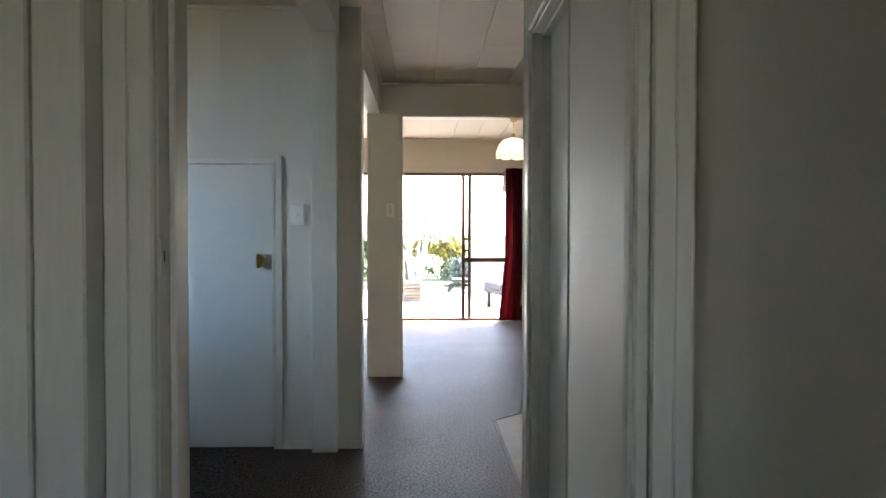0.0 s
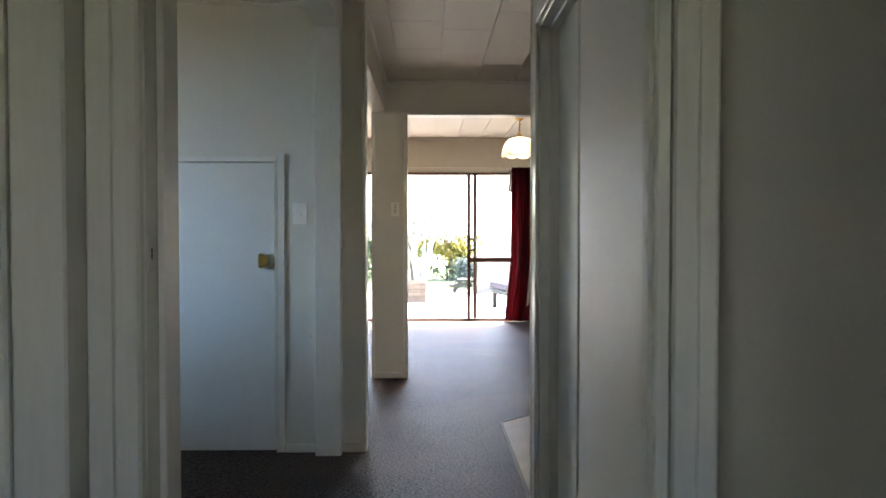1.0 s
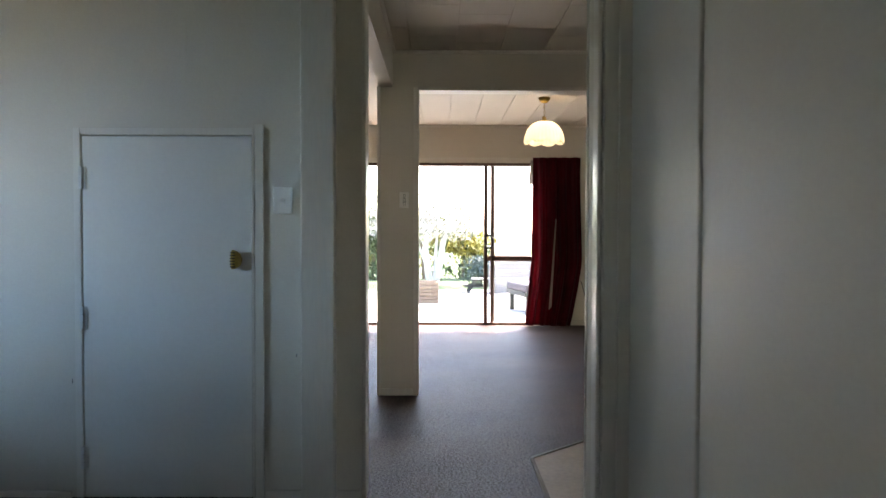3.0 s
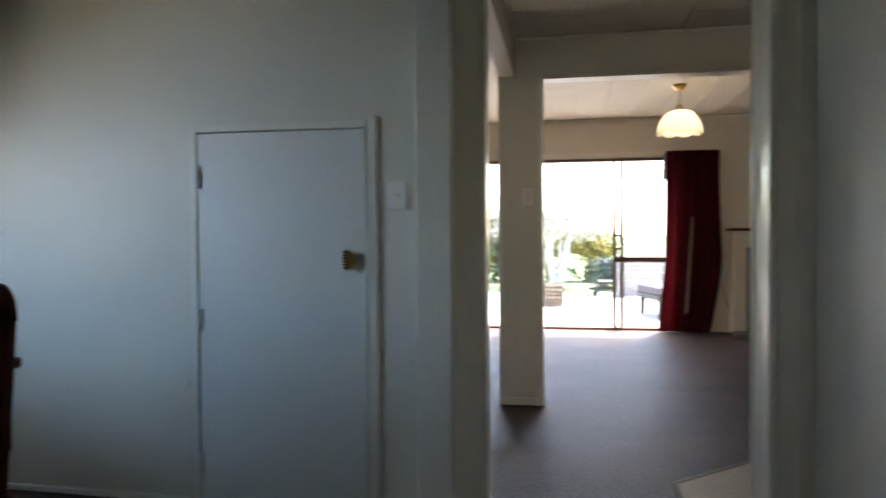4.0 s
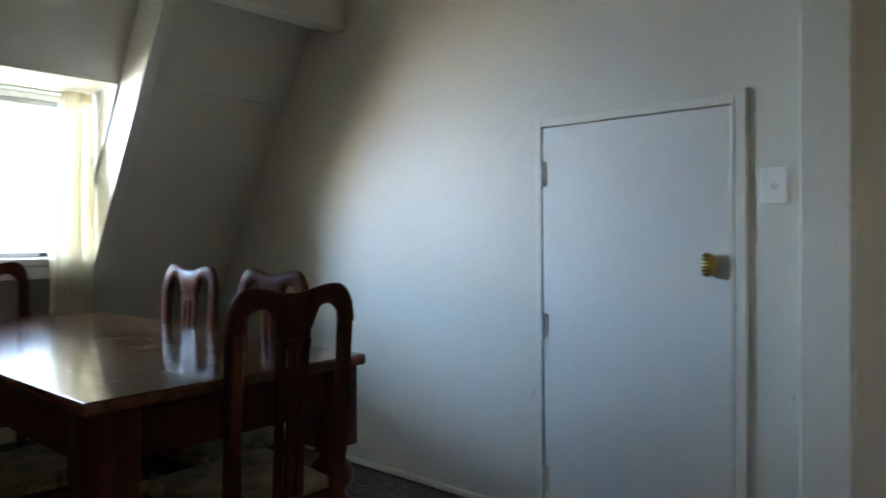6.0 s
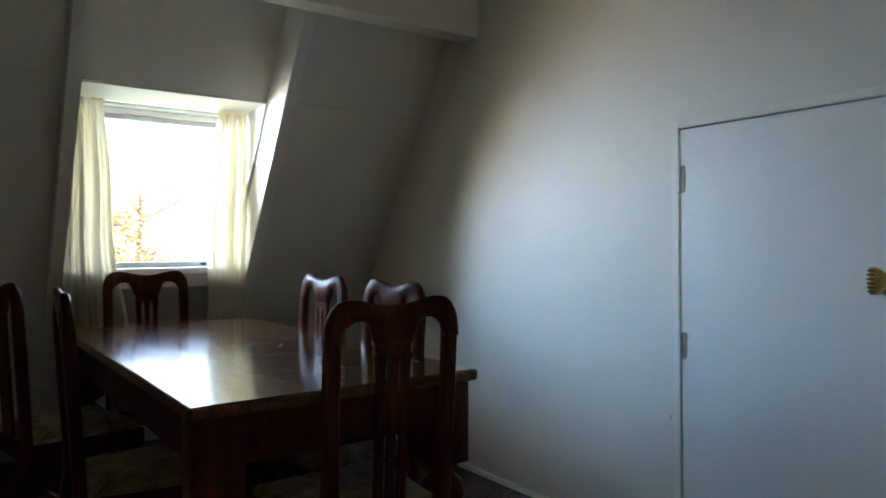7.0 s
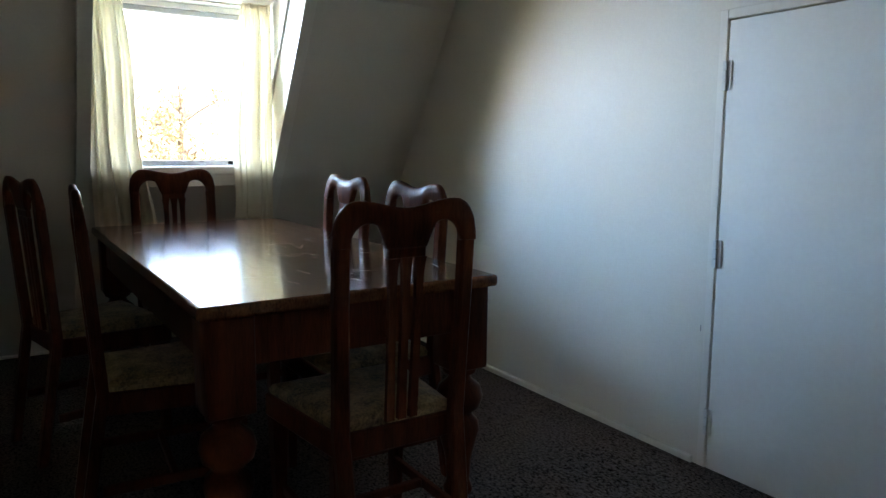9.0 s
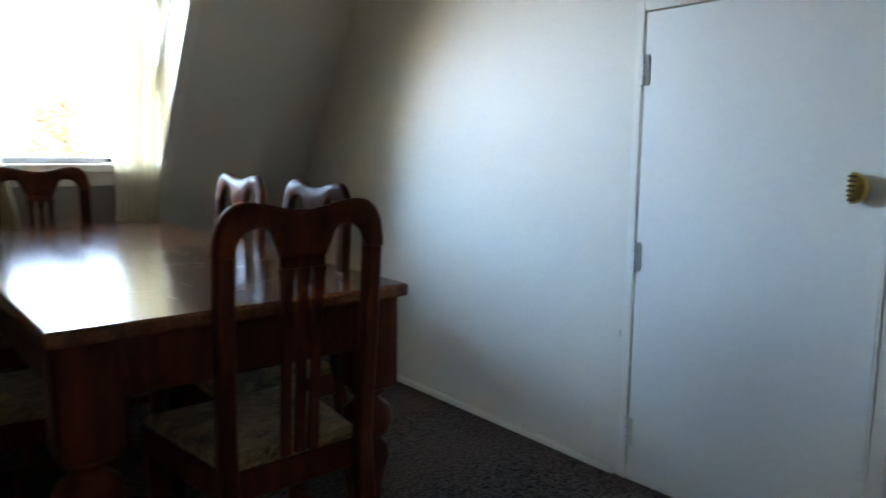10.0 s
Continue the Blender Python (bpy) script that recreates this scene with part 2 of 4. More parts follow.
bm = prism(bmesh.new(), [(-0.6, -2.2), (0.71, -2.2), (0.71, 2.25), (1.6, 2.25), (1.6, 3.2), (3.35, 3.2), (3.35, 9.8), (-4.6, 9.8), (-4.6, 4.15), (-0.6, 4.15)], 2, -0.12, 0.0)
structure("floor", bm, CARPET, "dark brown short pile carpet, paler towards the glass doors", "carpet")
bm = prism(bmesh.new(), [(-4.6, -0.12), (-0.6, -0.12), (-0.6, 0.0), (-4.6, floor_z(-4.6))], 1, 1.44, 4.15)
structure("floor_dining", bm, CARPET, "dark brown short pile carpet under the dining table", "carpet")

# vinyl kitchen floor with a metal edge strip
bm = bmesh.new()
prism(bm, [(0.61, 3.29), (0.61, 4.65), (1.15, 5.13), (3.3, 5.13), (3.3, 3.29)], 2, 0.0, 0.006)
structure("floor_kitchen", bm, VINYL, "pale grey beige vinyl kitchen floor", "floor")
strip = thing("floor_edge_strip", "slim metal edge strip between carpet and vinyl", "edge strip")
bm = bmesh.new()
box(bm, 0.595, 0.615, 3.30, 4.655, 0.0, 0.010, 0.002)
part("strip_piece", bm, EDGE, strip)
L = math.hypot(0.54, 0.48)
part("strip_piece", box(bmesh.new(), 0, L, -0.01, 0.01, 0.0, 0.010, 0.002, pose(0.605, 4.652, 0, 0, 0, math.degrees(math.atan2(0.48, 0.54)))), EDGE, strip)

# ceilings: pinex tiles 305 mm wide, with fine recessed joints
def tiled_ceiling(name, x0, x1, y0, y1, z, xs, lengths, label):
    bm = bmesh.new()
    box(bm, x0, x1, y0, y1, z + 0.012, z + 0.10)
    cols = [x0] + [x for x in xs if x0 < x < x1] + [x1]
    for i, (a, b) in enumerate(zip(cols, cols[1:])):
        y = y0
        first = True
        while y < y1 - 0.01:
            step = lengths * (0.45 + 0.28 * (i % 3)) if first else lengths
            e = min(y + step, y1)
            box(bm, a + 0.0024, b - 0.0024, y + 0.0018, e - 0.0018, z, z + 0.0125, 0.0012)
            y, first = e, False
    return structure(name, bm, CEIL, label, "ceiling")


XS = [-0.06 + 0.3035 * i for i in range(-14, 12)]
tiled_ceiling("ceiling_hall", -0.29, 3.3, 1.55, 6.03, TOP, XS, 0.61, "off-white tiled softboard ceiling with fine joints")
tiled_ceiling("ceiling_living", -4.4, 3.3, 6.13, 9.73, 2.44, XS, 1.22, "off-white living room ceiling with long tile joints")
structure("ceiling_dining", boxed(-2.7, -0.435, 1.55, WY, TOP, TOP + 0.1), CEIL, "plain off-white dining room ceiling", "ceiling")
structure("ceiling_passage", boxed(-4.4, -0.29, WY + 0.1, 6.13, TOP + 0.02, TOP + 0.12), CEIL, "plain off-white ceiling", "ceiling")
structure("ceiling_entry", boxed(-0.6, 0.8, -2.2, 1.55, TOP, TOP + 0.1), CEIL, "plain off-white hall ceiling", "ceiling")
# unseen slab added above the ceilings to block light from the sky
structure("roof", boxed(-2.75, 3.6, -2.4, 10.0, 2.56, 2.72), SKYBLOCK, "unseen dark slab added over the ceilings to keep the sky out", "roof")

# cupboard wall with the low door's opening
bm = bmesh.new()
DX0, DX1, DZ = -1.378, -0.655, 1.553
box(bm, -4.4, DX0, WY, WY + 0.1, 0, TOP + 0.16)
box(bm, DX1, -0.19, WY, WY + 0.1, 0, TOP + 0.16)
box(bm, DX0, DX1, WY, WY + 0.1, DZ, TOP + 0.16)
structure("wall_cupboard", bm, WALL, "smooth off-white painted wall with a low cupboard door", "wall")
structure("wall_cupboard_back", boxed(DX0 - 0.1, DX1 + 0.1, WY + 0.6, WY + 0.65, 0, TOP), WALL, "plain off-white wall", "wall")

# sloping mansard wall with the dormer cut out
Y0, Y1 = 2.44, 3.30         # dormer cheeks
ZS, ZD = 0.955, 1.865          # dormer sill and soffit
def slope_slab(bm, y0, y1, z0, z1, t0=0.0, t1=-0.09):
    prism_pts = [(SX + SK * z0 + t0, z0), (SX + SK * z1 + t0, z1), (SX + SK * z1 + t1, z1), (SX + SK * z0 + t1, z0)]
    vs = []
    for y in (y0, y1):
        vs.append([bm.verts.new((x, y, z)) for x, z in prism_pts])
    bm.faces.new(vs[0])
    bm.faces.new(vs[1][::-1])
    for i in range(4):
        bm.faces.new((vs[0][i], vs[0][(i + 1) % 4], vs[1][(i + 1) % 4], vs[1][i]))
    return bm


slope_wall = tagged(new("wall_slope"), "grey-white sloping mansard wall with panel joints", "wall", kind="structure")
for panel in ((1.45, Y0 - 0.02, 0.0, 1.836), (1.45, Y0 - 0.02, 1.840, 2.6), (Y1 + 0.02, WY, 0.0, 1.836), (Y1 + 0.02, WY, 1.840, 2.6), (Y0, Y1, 0.0, ZS), (Y0, Y1, ZD, 2.6, -0.18, -0.27)):
    part("panel", slope_slab(bmesh.new(), *panel), WALL, slope_wall)

WX = -3.66                    # plane of the dormer window
bm = bmesh.new()
for y, w in ((Y0 - 0.003, -0.05), (Y1 + 0.003, 0.05)):
    pts = [(SX + SK * ZS - 0.12, ZS - 0.02), (SX + SK * ZD - 0.12, ZD), (SX + SK * ZD - 0.12, ZD + 0.05), (WX - 0.08, ZD + 0.05), (WX - 0.08, ZS - 0.02)]
    one = [bm.verts.new((x, y, z)) for x, z in pts]
    two = [bm.verts.new((x, y + w, z)) for x, z in pts]
    bm.faces.new(one)
    bm.faces.new(two[::-1])
    for i in range(5):
        bm.faces.new((one[i], one[(i + 1) % 5], two[(i + 1) % 5], two[i]))
structure("wall_dormer_cheeks", bm, WALL, "white painted dormer cheeks beside the window", "wall")
structure("ceiling_dormer", boxed(WX - 0.08, SX + SK * ZD - 0.176, Y0 + 0.002, Y1 - 0.002, ZD - 0.014, ZD - 0.002), WALL, "white painted dormer soffit", "ceiling")

# rafters beside the dormer, standing proud of the slope
for n, (a, b) in enumerate(((Y0 - 0.055, Y0), (Y1, Y1 + 0.055))):
    bm = slope_slab(bmesh.new(), a, b, 0.0, 2.42, 0.055, -0.26)
    structure("trim_rafter_%d" % (n + 1), bm, TRIM, "off-white painted sloping rafter beside the dormer", "rafter")
for n, (a, b) in enumerate(((Y0 + 0.0005, Y0 + 0.012), (Y1 - 0.012, Y1 - 0.0005))):
    structure("trim_bead_%d" % (n + 1), slope_slab(bmesh.new(), a, b, ZS + 0.10, ZD - 0.016, -0.16, -0.185), TRIM, "slim white bead down the dormer cheek", "bead")
for n, (a, b) in enumerate(((1.56, Y0 - 0.057), (Y0 + 0.002, Y1 - 0.002), (Y1 + 0.057, WY - 0.002))):
    structure("baseboard_slope_%d" % (n + 1), slope_slab(bmesh.new(), a, b, 0.0, 0.065, 0.014, 0.001), TRIM, "white painted skirting board", "skirting")

# beams
structure("trim_beam_purlin", boxed(-2.61, -2.50, 1.56, WY - 0.001, 2.15, 2.45, 0.004), TRIM, "off-white painted ceiling beam along the slope", "beam")
structure("trim_beam_cross", boxed(-0.437, -0.295, 1.56, WY - 0.002, 2.25, 2.45, 0.005), TRIM, "off-white painted ceiling beam on a flat post", "beam")
structure("trim_post", boxed(-0.437, -0.300, WY - 0.078, WY - 0.001, 0.0, 2.249, 0.004), TRIM, "off-white painted flat post under the beam", "post")
structure("trim_wall_end", boxed(-0.191, -0.174, WY - 0.008, WY + 0.108, 0.0, TOP, 0.003), TRIM, "off-white painted wall end board", "trim")
structure("trim_cornice_dining", boxed(-2.50, -0.44, WY - 0.022, WY - 0.001, TOP - 0.022, TOP - 0.001, 0.005), TRIM, "slim off-white ceiling cornice", "cornice")

# header over the side opening, column and the wide opening
structure("wall_header_side", boxed(-0.290, -0.192, WY + 0.1, 6.03, 2.15, 2.6), WALL, "off-white header over the side opening", "wall")
bm = bmesh.new()
box(bm, -0.288, -0.022, 6.03, 6.14, 0, 2.6)
box(bm, -0.022, 2.55, 6.03, 6.14, 2.135, 2.6)
box(bm, 2.55, 3.4, 6.03, 6.14, 0, 2.6)
structure("wall_living", bm, WALL, "off-white wall with a wide opening to the living room", "wall")
bm = bmesh.new()
box(bm, -0.046, -0.010, 6.018, 6.152, 0.0, 2.147, 0.003)
structure("trim_opening_side", bm, TRIM, "off-white painted opening trim", "trim")
structure("trim_opening_head", boxed(-0.009, 2.55, 6.018, 6.152, 2.123, 2.147, 0.003), TRIM, "off-white painted opening head trim", "trim")
structure("trim_column_left", boxed(-0.300, -0.276, 6.018, 6.152, 0.0, 2.15, 0.003), TRIM, "off-white painted column edge", "trim")
structure("baseboard_column", boxed(-0.274, -0.048, 6.019, 6.029, 0.0, 0.05, 0.003), TRIM, "white painted skirting board", "skirting")
structure("trim_cornice_hall", boxed(-0.19, 2.5, 6.008, 6.029, TOP - 0.022, TOP - 0.001, 0.005), TRIM, "slim off-white ceiling cornice", "cornice")
structure("trim_cornice_side", boxed(-0.191, -0.170, WY + 0.1, 6.007, TOP - 0.022, TOP - 0.001, 0.005), TRIM, "slim off-white ceiling cornice", "cornice")
structure("trim_cornice_living", boxed(-4.3, 3.2, 9.705, 9.728, 2.415, 2.439, 0.005), TRIM, "slim off-white ceiling cornice", "cornice")

# right-hand wall with a closed door, and the doorway that the walk passes
RX = 0.59
bm = bmesh.new()
box(bm, RX, RX + 0.11, 3.10, 3.275, 0, 2.6)
box(bm, RX, RX + 0.11, 2.34, 3.10, 2.0, 2.6)
prism(bm, [(RX, 2.34), (0.492, 1.43), (0.492, 1.40), (0.70, 1.40), (0.70, 2.34)], 2, 0, 2.6)
structure("wall_right", bm, WALL, "gloss painted off-white wall beside a closed door", "wall")
structure("wall_kitchen", boxed(0.70, 3.4, 3.17, 3.275, 0, 2.6), WALL, "plain off-white kitchen wall", "wall")
structure("wall_right_room", boxed(0.70, 1.6, 2.2, 2.3, 0, 2.6), WALL, "plain off-white wall", "wall")
bm = bmesh.new()
box(bm, -4.45, -0.285, 1.42, 1.53, 0, 2.6)
box(bm, -0.285, 0.5, 1.42, 1.53, 2.02, 2.6)
structure("wall_doorway", bm, WALL, "off-white wall with an open doorway", "wall")
structure("wall_hall_left", boxed(-0.60, -0.482, -2.2, 1.415, 0, 2.6), WALL, "dim off-white hall wall", "wall")
structure("wall_hall_right", boxed(0.60, 0.72, -2.2, 1.398, 0, 2.6), WALL, "dim off-white hall wall", "wall")
# unseen end wall; its opening is added to let daylight into the hall
bm = bmesh.new()
box(bm, -0.6, 0.72, -2.3, -2.2, 0, 1.12)
box(bm, -0.6, 0.72, -2.3, -2.2, 1.9, 2.6)
box(bm, -0.6, 0.06, -2.3, -2.2, 1.12, 1.9)
box(bm, 0.58, 0.72, -2.3, -2.2, 1.12, 1.9)
structure("wall_hall_back", bm, WALL, "unseen off-white wall with an opening added for daylight", "wall")
bm = bmesh.new()
box(bm, 3.3, 3.4, 3.2, 9.85, 0, 2.6)
structure("wall_east", bm, WALL, "plain off-white wall", "wall")
structure("wall_west", boxed(-4.5, -4.4, 4.1, 9.85, 0, 2.6), WALL, "plain off-white wall", "wall")

# outer wall with the glass doors
GX0, GX1, GZ = -2.35, 1.50, 1.985
bm = bmesh.new()
box(bm, -4.5, GX0, 9.73, 9.85, -0.1, 2.6)
box(bm, GX1, 3.4, 9.73, 9.85, -0.1, 2.6)
box(bm, GX0, GX1, 9.73, 9.85, GZ, 2.6)
structure("wall_glazed", bm, WALL, "off-white wall around wide glass doors", "wall")
structure("trim_slider_head", boxed(GX0 - 0.05, GX1 + 0.35, 9.712, 9.729, GZ + 0.012, GZ + 0.062, 0.004), TRIM, "off-white painted architrave over the glass doors", "trim")

# ---- doors and their trim ----
def architrave(name, boards, label):
    ob = thing(name, label, "architrave")
    for b in boards:
        part("board", boxed(*b, bevel=0.004), TRIM, ob)
    return tagged(ob, kind="structure")


# low cupboard door: frame, leaf, knob, hinges
cup = thing("cupboard_door", "low white painted flush cupboard door, closed, with brass knob", "door")
part("frame_jamb", boxed(DX0 - 0.030, DX0 - 0.002, WY - 0.003, WY + 0.06, 0, DZ + 0.03, 0.001), TRIM, cup)
part("frame_jamb", boxed(DX1 + 0.002, DX1 + 0.010, WY - 0.016, WY + 0.06, 0, DZ + 0.012, 0.002), TRIM, cup)
part("frame_head", boxed(DX0 - 0.001, DX1 + 0.001, WY - 0.003, WY + 0.06, DZ + 0.002, DZ + 0.03, 0.001), TRIM, cup)
part("cover_strip", boxed(DX1 + 0.011, -0.606, WY - 0.013, WY - 0.001, 0.0, 1.597, 0.003), TRIM, cup)
leaf = part("leaf", boxed(DX0 + 0.008, DX1 - 0.003, WY - 0.004, WY + 0.032, 0.012, DZ - 0.006, 0.002), DOOR, cup)
# boards added behind the leaf to block light leaking through the door gaps
part("stop", boxed(DX0 - 0.001, DX0 + 0.030, WY + 0.034, WY + 0.06, 0.012, DZ - 0.012), TRIM, cup)
part("stop", boxed(DX1 - 0.030, DX1 + 0.001, WY + 0.034, WY + 0.06, 0.012, DZ - 0.012), TRIM, cup)
part("stop", boxed(DX0 - 0.001, DX1 + 0.001, WY + 0.034, WY + 0.06, DZ - 0.011, DZ + 0.001), TRIM, cup)
for z in (0.182, 0.779, 1.371):
    bm = bmesh.new()
    for z0, z1 in ((-0.048, -0.017), (-0.016, 0.016), (0.017, 0.048)):
        box(bm, DX0 - 0.005, DX0 + 0.011, WY - 0.015, WY + 0.010, z + z0, z + z1, 0.003, seg=2)
    box(bm, DX0 + 0.010, DX0 + 0.024, WY - 0.0085, WY - 0.0045, z - 0.047, z + 0.047, 0.0008)
    part("hinge", bm, STEEL, cup, "small painted steel hinge")
KX, KZ = -0.735, 1.028
bm = bmesh.new()
lathe(bm, [(0.004, 0.0), (0.013, 0.0), (0.010, 0.008), (0.012, 0.016)], n=14)
bmesh.ops.transform(bm, matrix=pose(KX + 0.008, WY - 0.004, KZ, 90, 0, 0), verts=bm.verts)
knob = part("knob_stem", bm, BRASS, cup)
bm = bmesh.new()
rows = []
for a in range(13):
    lat = math.pi * (a / 12 - 0.5)
    rows.append([bm.verts.new((KX + 0.042 * math.cos(lat) * math.cos(math.pi * (k / 16 - 0.5)) * (1 + 0.04 * math.cos(k * math.pi)), WY - 0.026 + 0.022 * math.cos(lat) * math.sin(math.pi * (k / 16 - 0.5)), KZ + 0.041 * math.sin(lat))) for k in range(17)])
for p, q in zip(rows, rows[1:]):
    for k in range(16):
        bm.faces.new((p[k], p[k + 1], q[k + 1], q[k]))
    bm.faces.new((p[16], p[0], q[0], q[16]))
bmesh.ops.remove_doubles(bm, verts=bm.verts, dist=0.0003)
part("knob_shell", bm, BRASS, knob, "shell-shaped brass knob", smooth=True)
bm = bmesh.new()
for i in range(6):
    z = -0.030 + 0.012 * i
    w = 0.019 * math.sqrt(1 - (z / 0.041) ** 2)
    box(bm, -0.003, 0.018, -0.026 - w - 0.0035, -0.026 + w, z - 0.0028, z + 0.0028, 0.0008)
bmesh.ops.transform(bm, matrix=pose(KX - 0.001, WY, KZ), verts=bm.verts)
part("knob_flutes", bm, DARKBRASS, knob, "dark ribs of the brass knob")
# fixed stop mark on the wall above
structure("trim_wall_joint", boxed(-0.938, -0.932, WY - 0.0012, WY + 0.0005, 1.72, 2.37), WALL, "faint raised plaster joint on the wall", "joint")
bm = prism(bmesh.new(), [(-4.2, floor_z(-4.2)), (DX0 - 0.048, floor_z(DX0)), (DX0 - 0.048, floor_z(DX0) + 0.027), (-4.2, floor_z(-4.2) + 0.027)], 1, WY - 0.016, WY - 0.001)
bmesh.ops.bevel(bm, geom=[e for e in bm.edges if all(v.co.y < WY - 0.01 for v in e.verts)], offset=0.006, segments=3, affect="EDGES", profile=0.5)
structure("baseboard_cupboard_1", bm, TRIM, "white painted skirting board", "skirting")
bm = bmesh.new()
for x, z, h in ((-1.422, 0.508, 0.011), (-0.47, 0.62, 0.007)):
    box(bm, x - 0.0015, x + 0.0015, WY - 0.0006, WY + 0.0004, z - h, z + h)
structure("trim_wall_scuffs", bm, JOINT, "small dark scuffs and nail marks in the paint", "scuff")
structure("baseboard_cupboard_2", boxed(-0.604, -0.438, WY - 0.014, WY - 0.001, 0, 0.045, 0.003), TRIM, "white painted skirting board", "skirting")
structure("baseboard_cupboard_3", boxed(-0.298, -0.193, WY - 0.014, WY - 0.001, 0, 0.045, 0.003), TRIM, "white painted skirting board", "skirting")


def switch(name, x, y, z, w, h, rockers, label, deep=0.009):
    s = thing(name, label, "light switch", pose(x, y, z))
    part("plate", boxed(-w / 2, w / 2, -deep, -0.0005, -h / 2, h / 2, 0.003), PLASTIC, s)
    if rockers == 1:
        bm = lathe(bmesh.new(), [(0.010, 0.0), (0.010, 0.003), (0.007, 0.007), (0.002, 0.008)], n=16)
        bmesh.ops.transform(bm, matrix=pose(0.002, -deep + 0.001, -0.002, 90, 0, 0), verts=bm.verts)
        part("button", bm, PLASTIC, s, smooth=True)
        return s
    for i in range(rockers):
        c = (i - (rockers - 1) / 2) * 0.026
        # dark plate whose colour stands for the shade in the rocker's gap
        part("rocker_gap_shade", boxed(-0.008, 0.008, -0.0098, -0.0088, c - 0.011, c + 0.011), JOINT, s, "dark rim painted as the shaded gap round the rocker")
        part("rocker", boxed(-0.006, 0.006, -0.0145, -0.0085, c - 0.009, c + 0.009, 0.002), PLASTIC, s)
    return s


switch("light_switch", -0.523, WY, 1.278, 0.076, 0.112, 1, "white plastic push-button light switch beside the cupboard door", 0.024)
switch("light_switch", -0.110, 6.03, 1.367, 0.068, 0.112, 3, "white plastic three-way light switch on the column")

# closed door in the right wall
rd = thing("door_right", "closed white flush door in the right wall", "door")
part("frame_jamb", boxed(RX + 0.001, RX + 0.109, 3.075, 3.099, 0, 1.999, 0.003), TRIM, rd)
part("frame_jamb", boxed(RX + 0.001, RX + 0.109, 2.341, 2.365, 0, 1.999, 0.003), TRIM, rd)
part("frame_head", boxed(RX + 0.001, RX + 0.109, 2.366, 3.074, 1.975, 1.999, 0.003), TRIM, rd)
part("stop", boxed(RX + 0.040, RX + 0.074, 3.062, 3.0745, 0, 1.974, 0.002), TRIM, rd)
part("stop", boxed(RX + 0.040, RX + 0.074, 2.366, 3.061, 1.962, 1.974, 0.002), TRIM, rd)
part("leaf", boxed(RX + 0.076, RX + 0.108, 2.370, 3.071, 0.01, 1.970, 0.002), DOOR, rd)
tagged(rd, kind="structure")
architrave("trim_door_right", [(RX - 0.014, RX - 0.001, 3.085, 3.15, 0, 2.06), (RX - 0.014, RX - 0.001, 2.345, 3.084, 2.0 - 0.012, 2.06)], "white painted architrave round the closed door")
bm = bmesh.new()
tube(bm, [(RX + 0.003, 2.346, 0.0), (RX + 0.003, 2.346, 1.999)], [0.009, 0.009], 12)
structure("trim_door_bead", bm, TRIM, "rounded gloss white bead at the door opening", "bead")
structure("trim_wall_right_end", boxed(RX - 0.004, RX + 0.116, 3.277, 3.292, 0, TOP, 0.003), TRIM, "white painted wall end board", "trim")

# open doorway: left jamb with strike plate, right jamb, head, architraves
JL, JR = -0.262, 0.498
dw = thing("door_frame", "white painted open door frame with a metal strike plate", "door frame")
part("frame_jamb", boxed(JL - 0.022, JL, 1.400, 1.545, 0, 2.018, 0.003), TRIM, dw)
part("stop", boxed(JL + 0.001, JL + 0.012, 1.445, 1.480, 0, 2.0, 0.002), TRIM, dw)
part("frame_jamb", boxed(JR, JR + 0.022, 1.382, 1.399, 0, 2.018, 0.003), TRIM, dw)
part("frame_head", boxed(JL - 0.0, JR + 0.0, 1.405, 1.545, 2.001, 2.018, 0.003), TRIM, dw)
strike = part("strike_plate", boxed(JL, JL + 0.002, 1.405, 1.430, 1.115, 1.17, 0.0005), TRIM, dw, "small painted metal strike plate")
# dark chip on the plate, coloured as the shade inside the hole
part("strike_hole_shade", boxed(JL + 0.0015, JL + 0.0025, 1.416, 1.422, 1.134, 1.151), JOINT, strike)
tagged(dw, kind="structure")
architrave("trim_doorway_left", [(-0.303, -0.264, 1.382, 1.4195, 0, 2.08), (-0.345, -0.304, 1.388, 1.4195, 0, 2.08)], "white painted stepped architrave beside the doorway")
architrave("trim_hall_corner", [(-0.425, -0.347, 1.335, 1.4195, 0, 2.3), (-0.479, -0.427, 1.330, 1.4195, 0, 2.3)], "white painted double board in the hall corner")
architrave("trim_doorway_right", [(0.522, 0.560, 1.375, 1.3975, 0, 2.08), (0.561, 0.592, 1.382, 1.3975, 0, 2.08)], "white painted architrave beside the doorway")
architrave("trim_doorway_head", [(-0.303, 0.55, 1.385, 1.4, 2.02, 2.08)], "white painted architrave over the doorway")

# ---- dining window ----
win = thing("window_1", "white dormer window with aluminium sash and cream curtains", "window")
part("frame", boxed(WX - 0.05, WX + 0.02, Y0 + 0.001, Y0 + 0.05, ZS + 0.09, ZD - 0.016, 0.003), TRIM, win)
part("frame", boxed(WX - 0.05, WX + 0.02, Y1 - 0.05, Y1 - 0.001, ZS + 0.09, ZD - 0.016, 0.003), TRIM, win)
part("frame_head", boxed(WX - 0.05, WX + 0.02, Y0 + 0.051, Y1 - 0.051, ZD - 0.045, ZD - 0.016, 0.003), TRIM, win)
part("sash_rail", boxed(WX - 0.03, WX + 0.012, Y0 + 0.051, Y1 - 0.051, ZD - 0.072, ZD - 0.046, 0.003), SILVER, win, "grey aluminium sash rail")
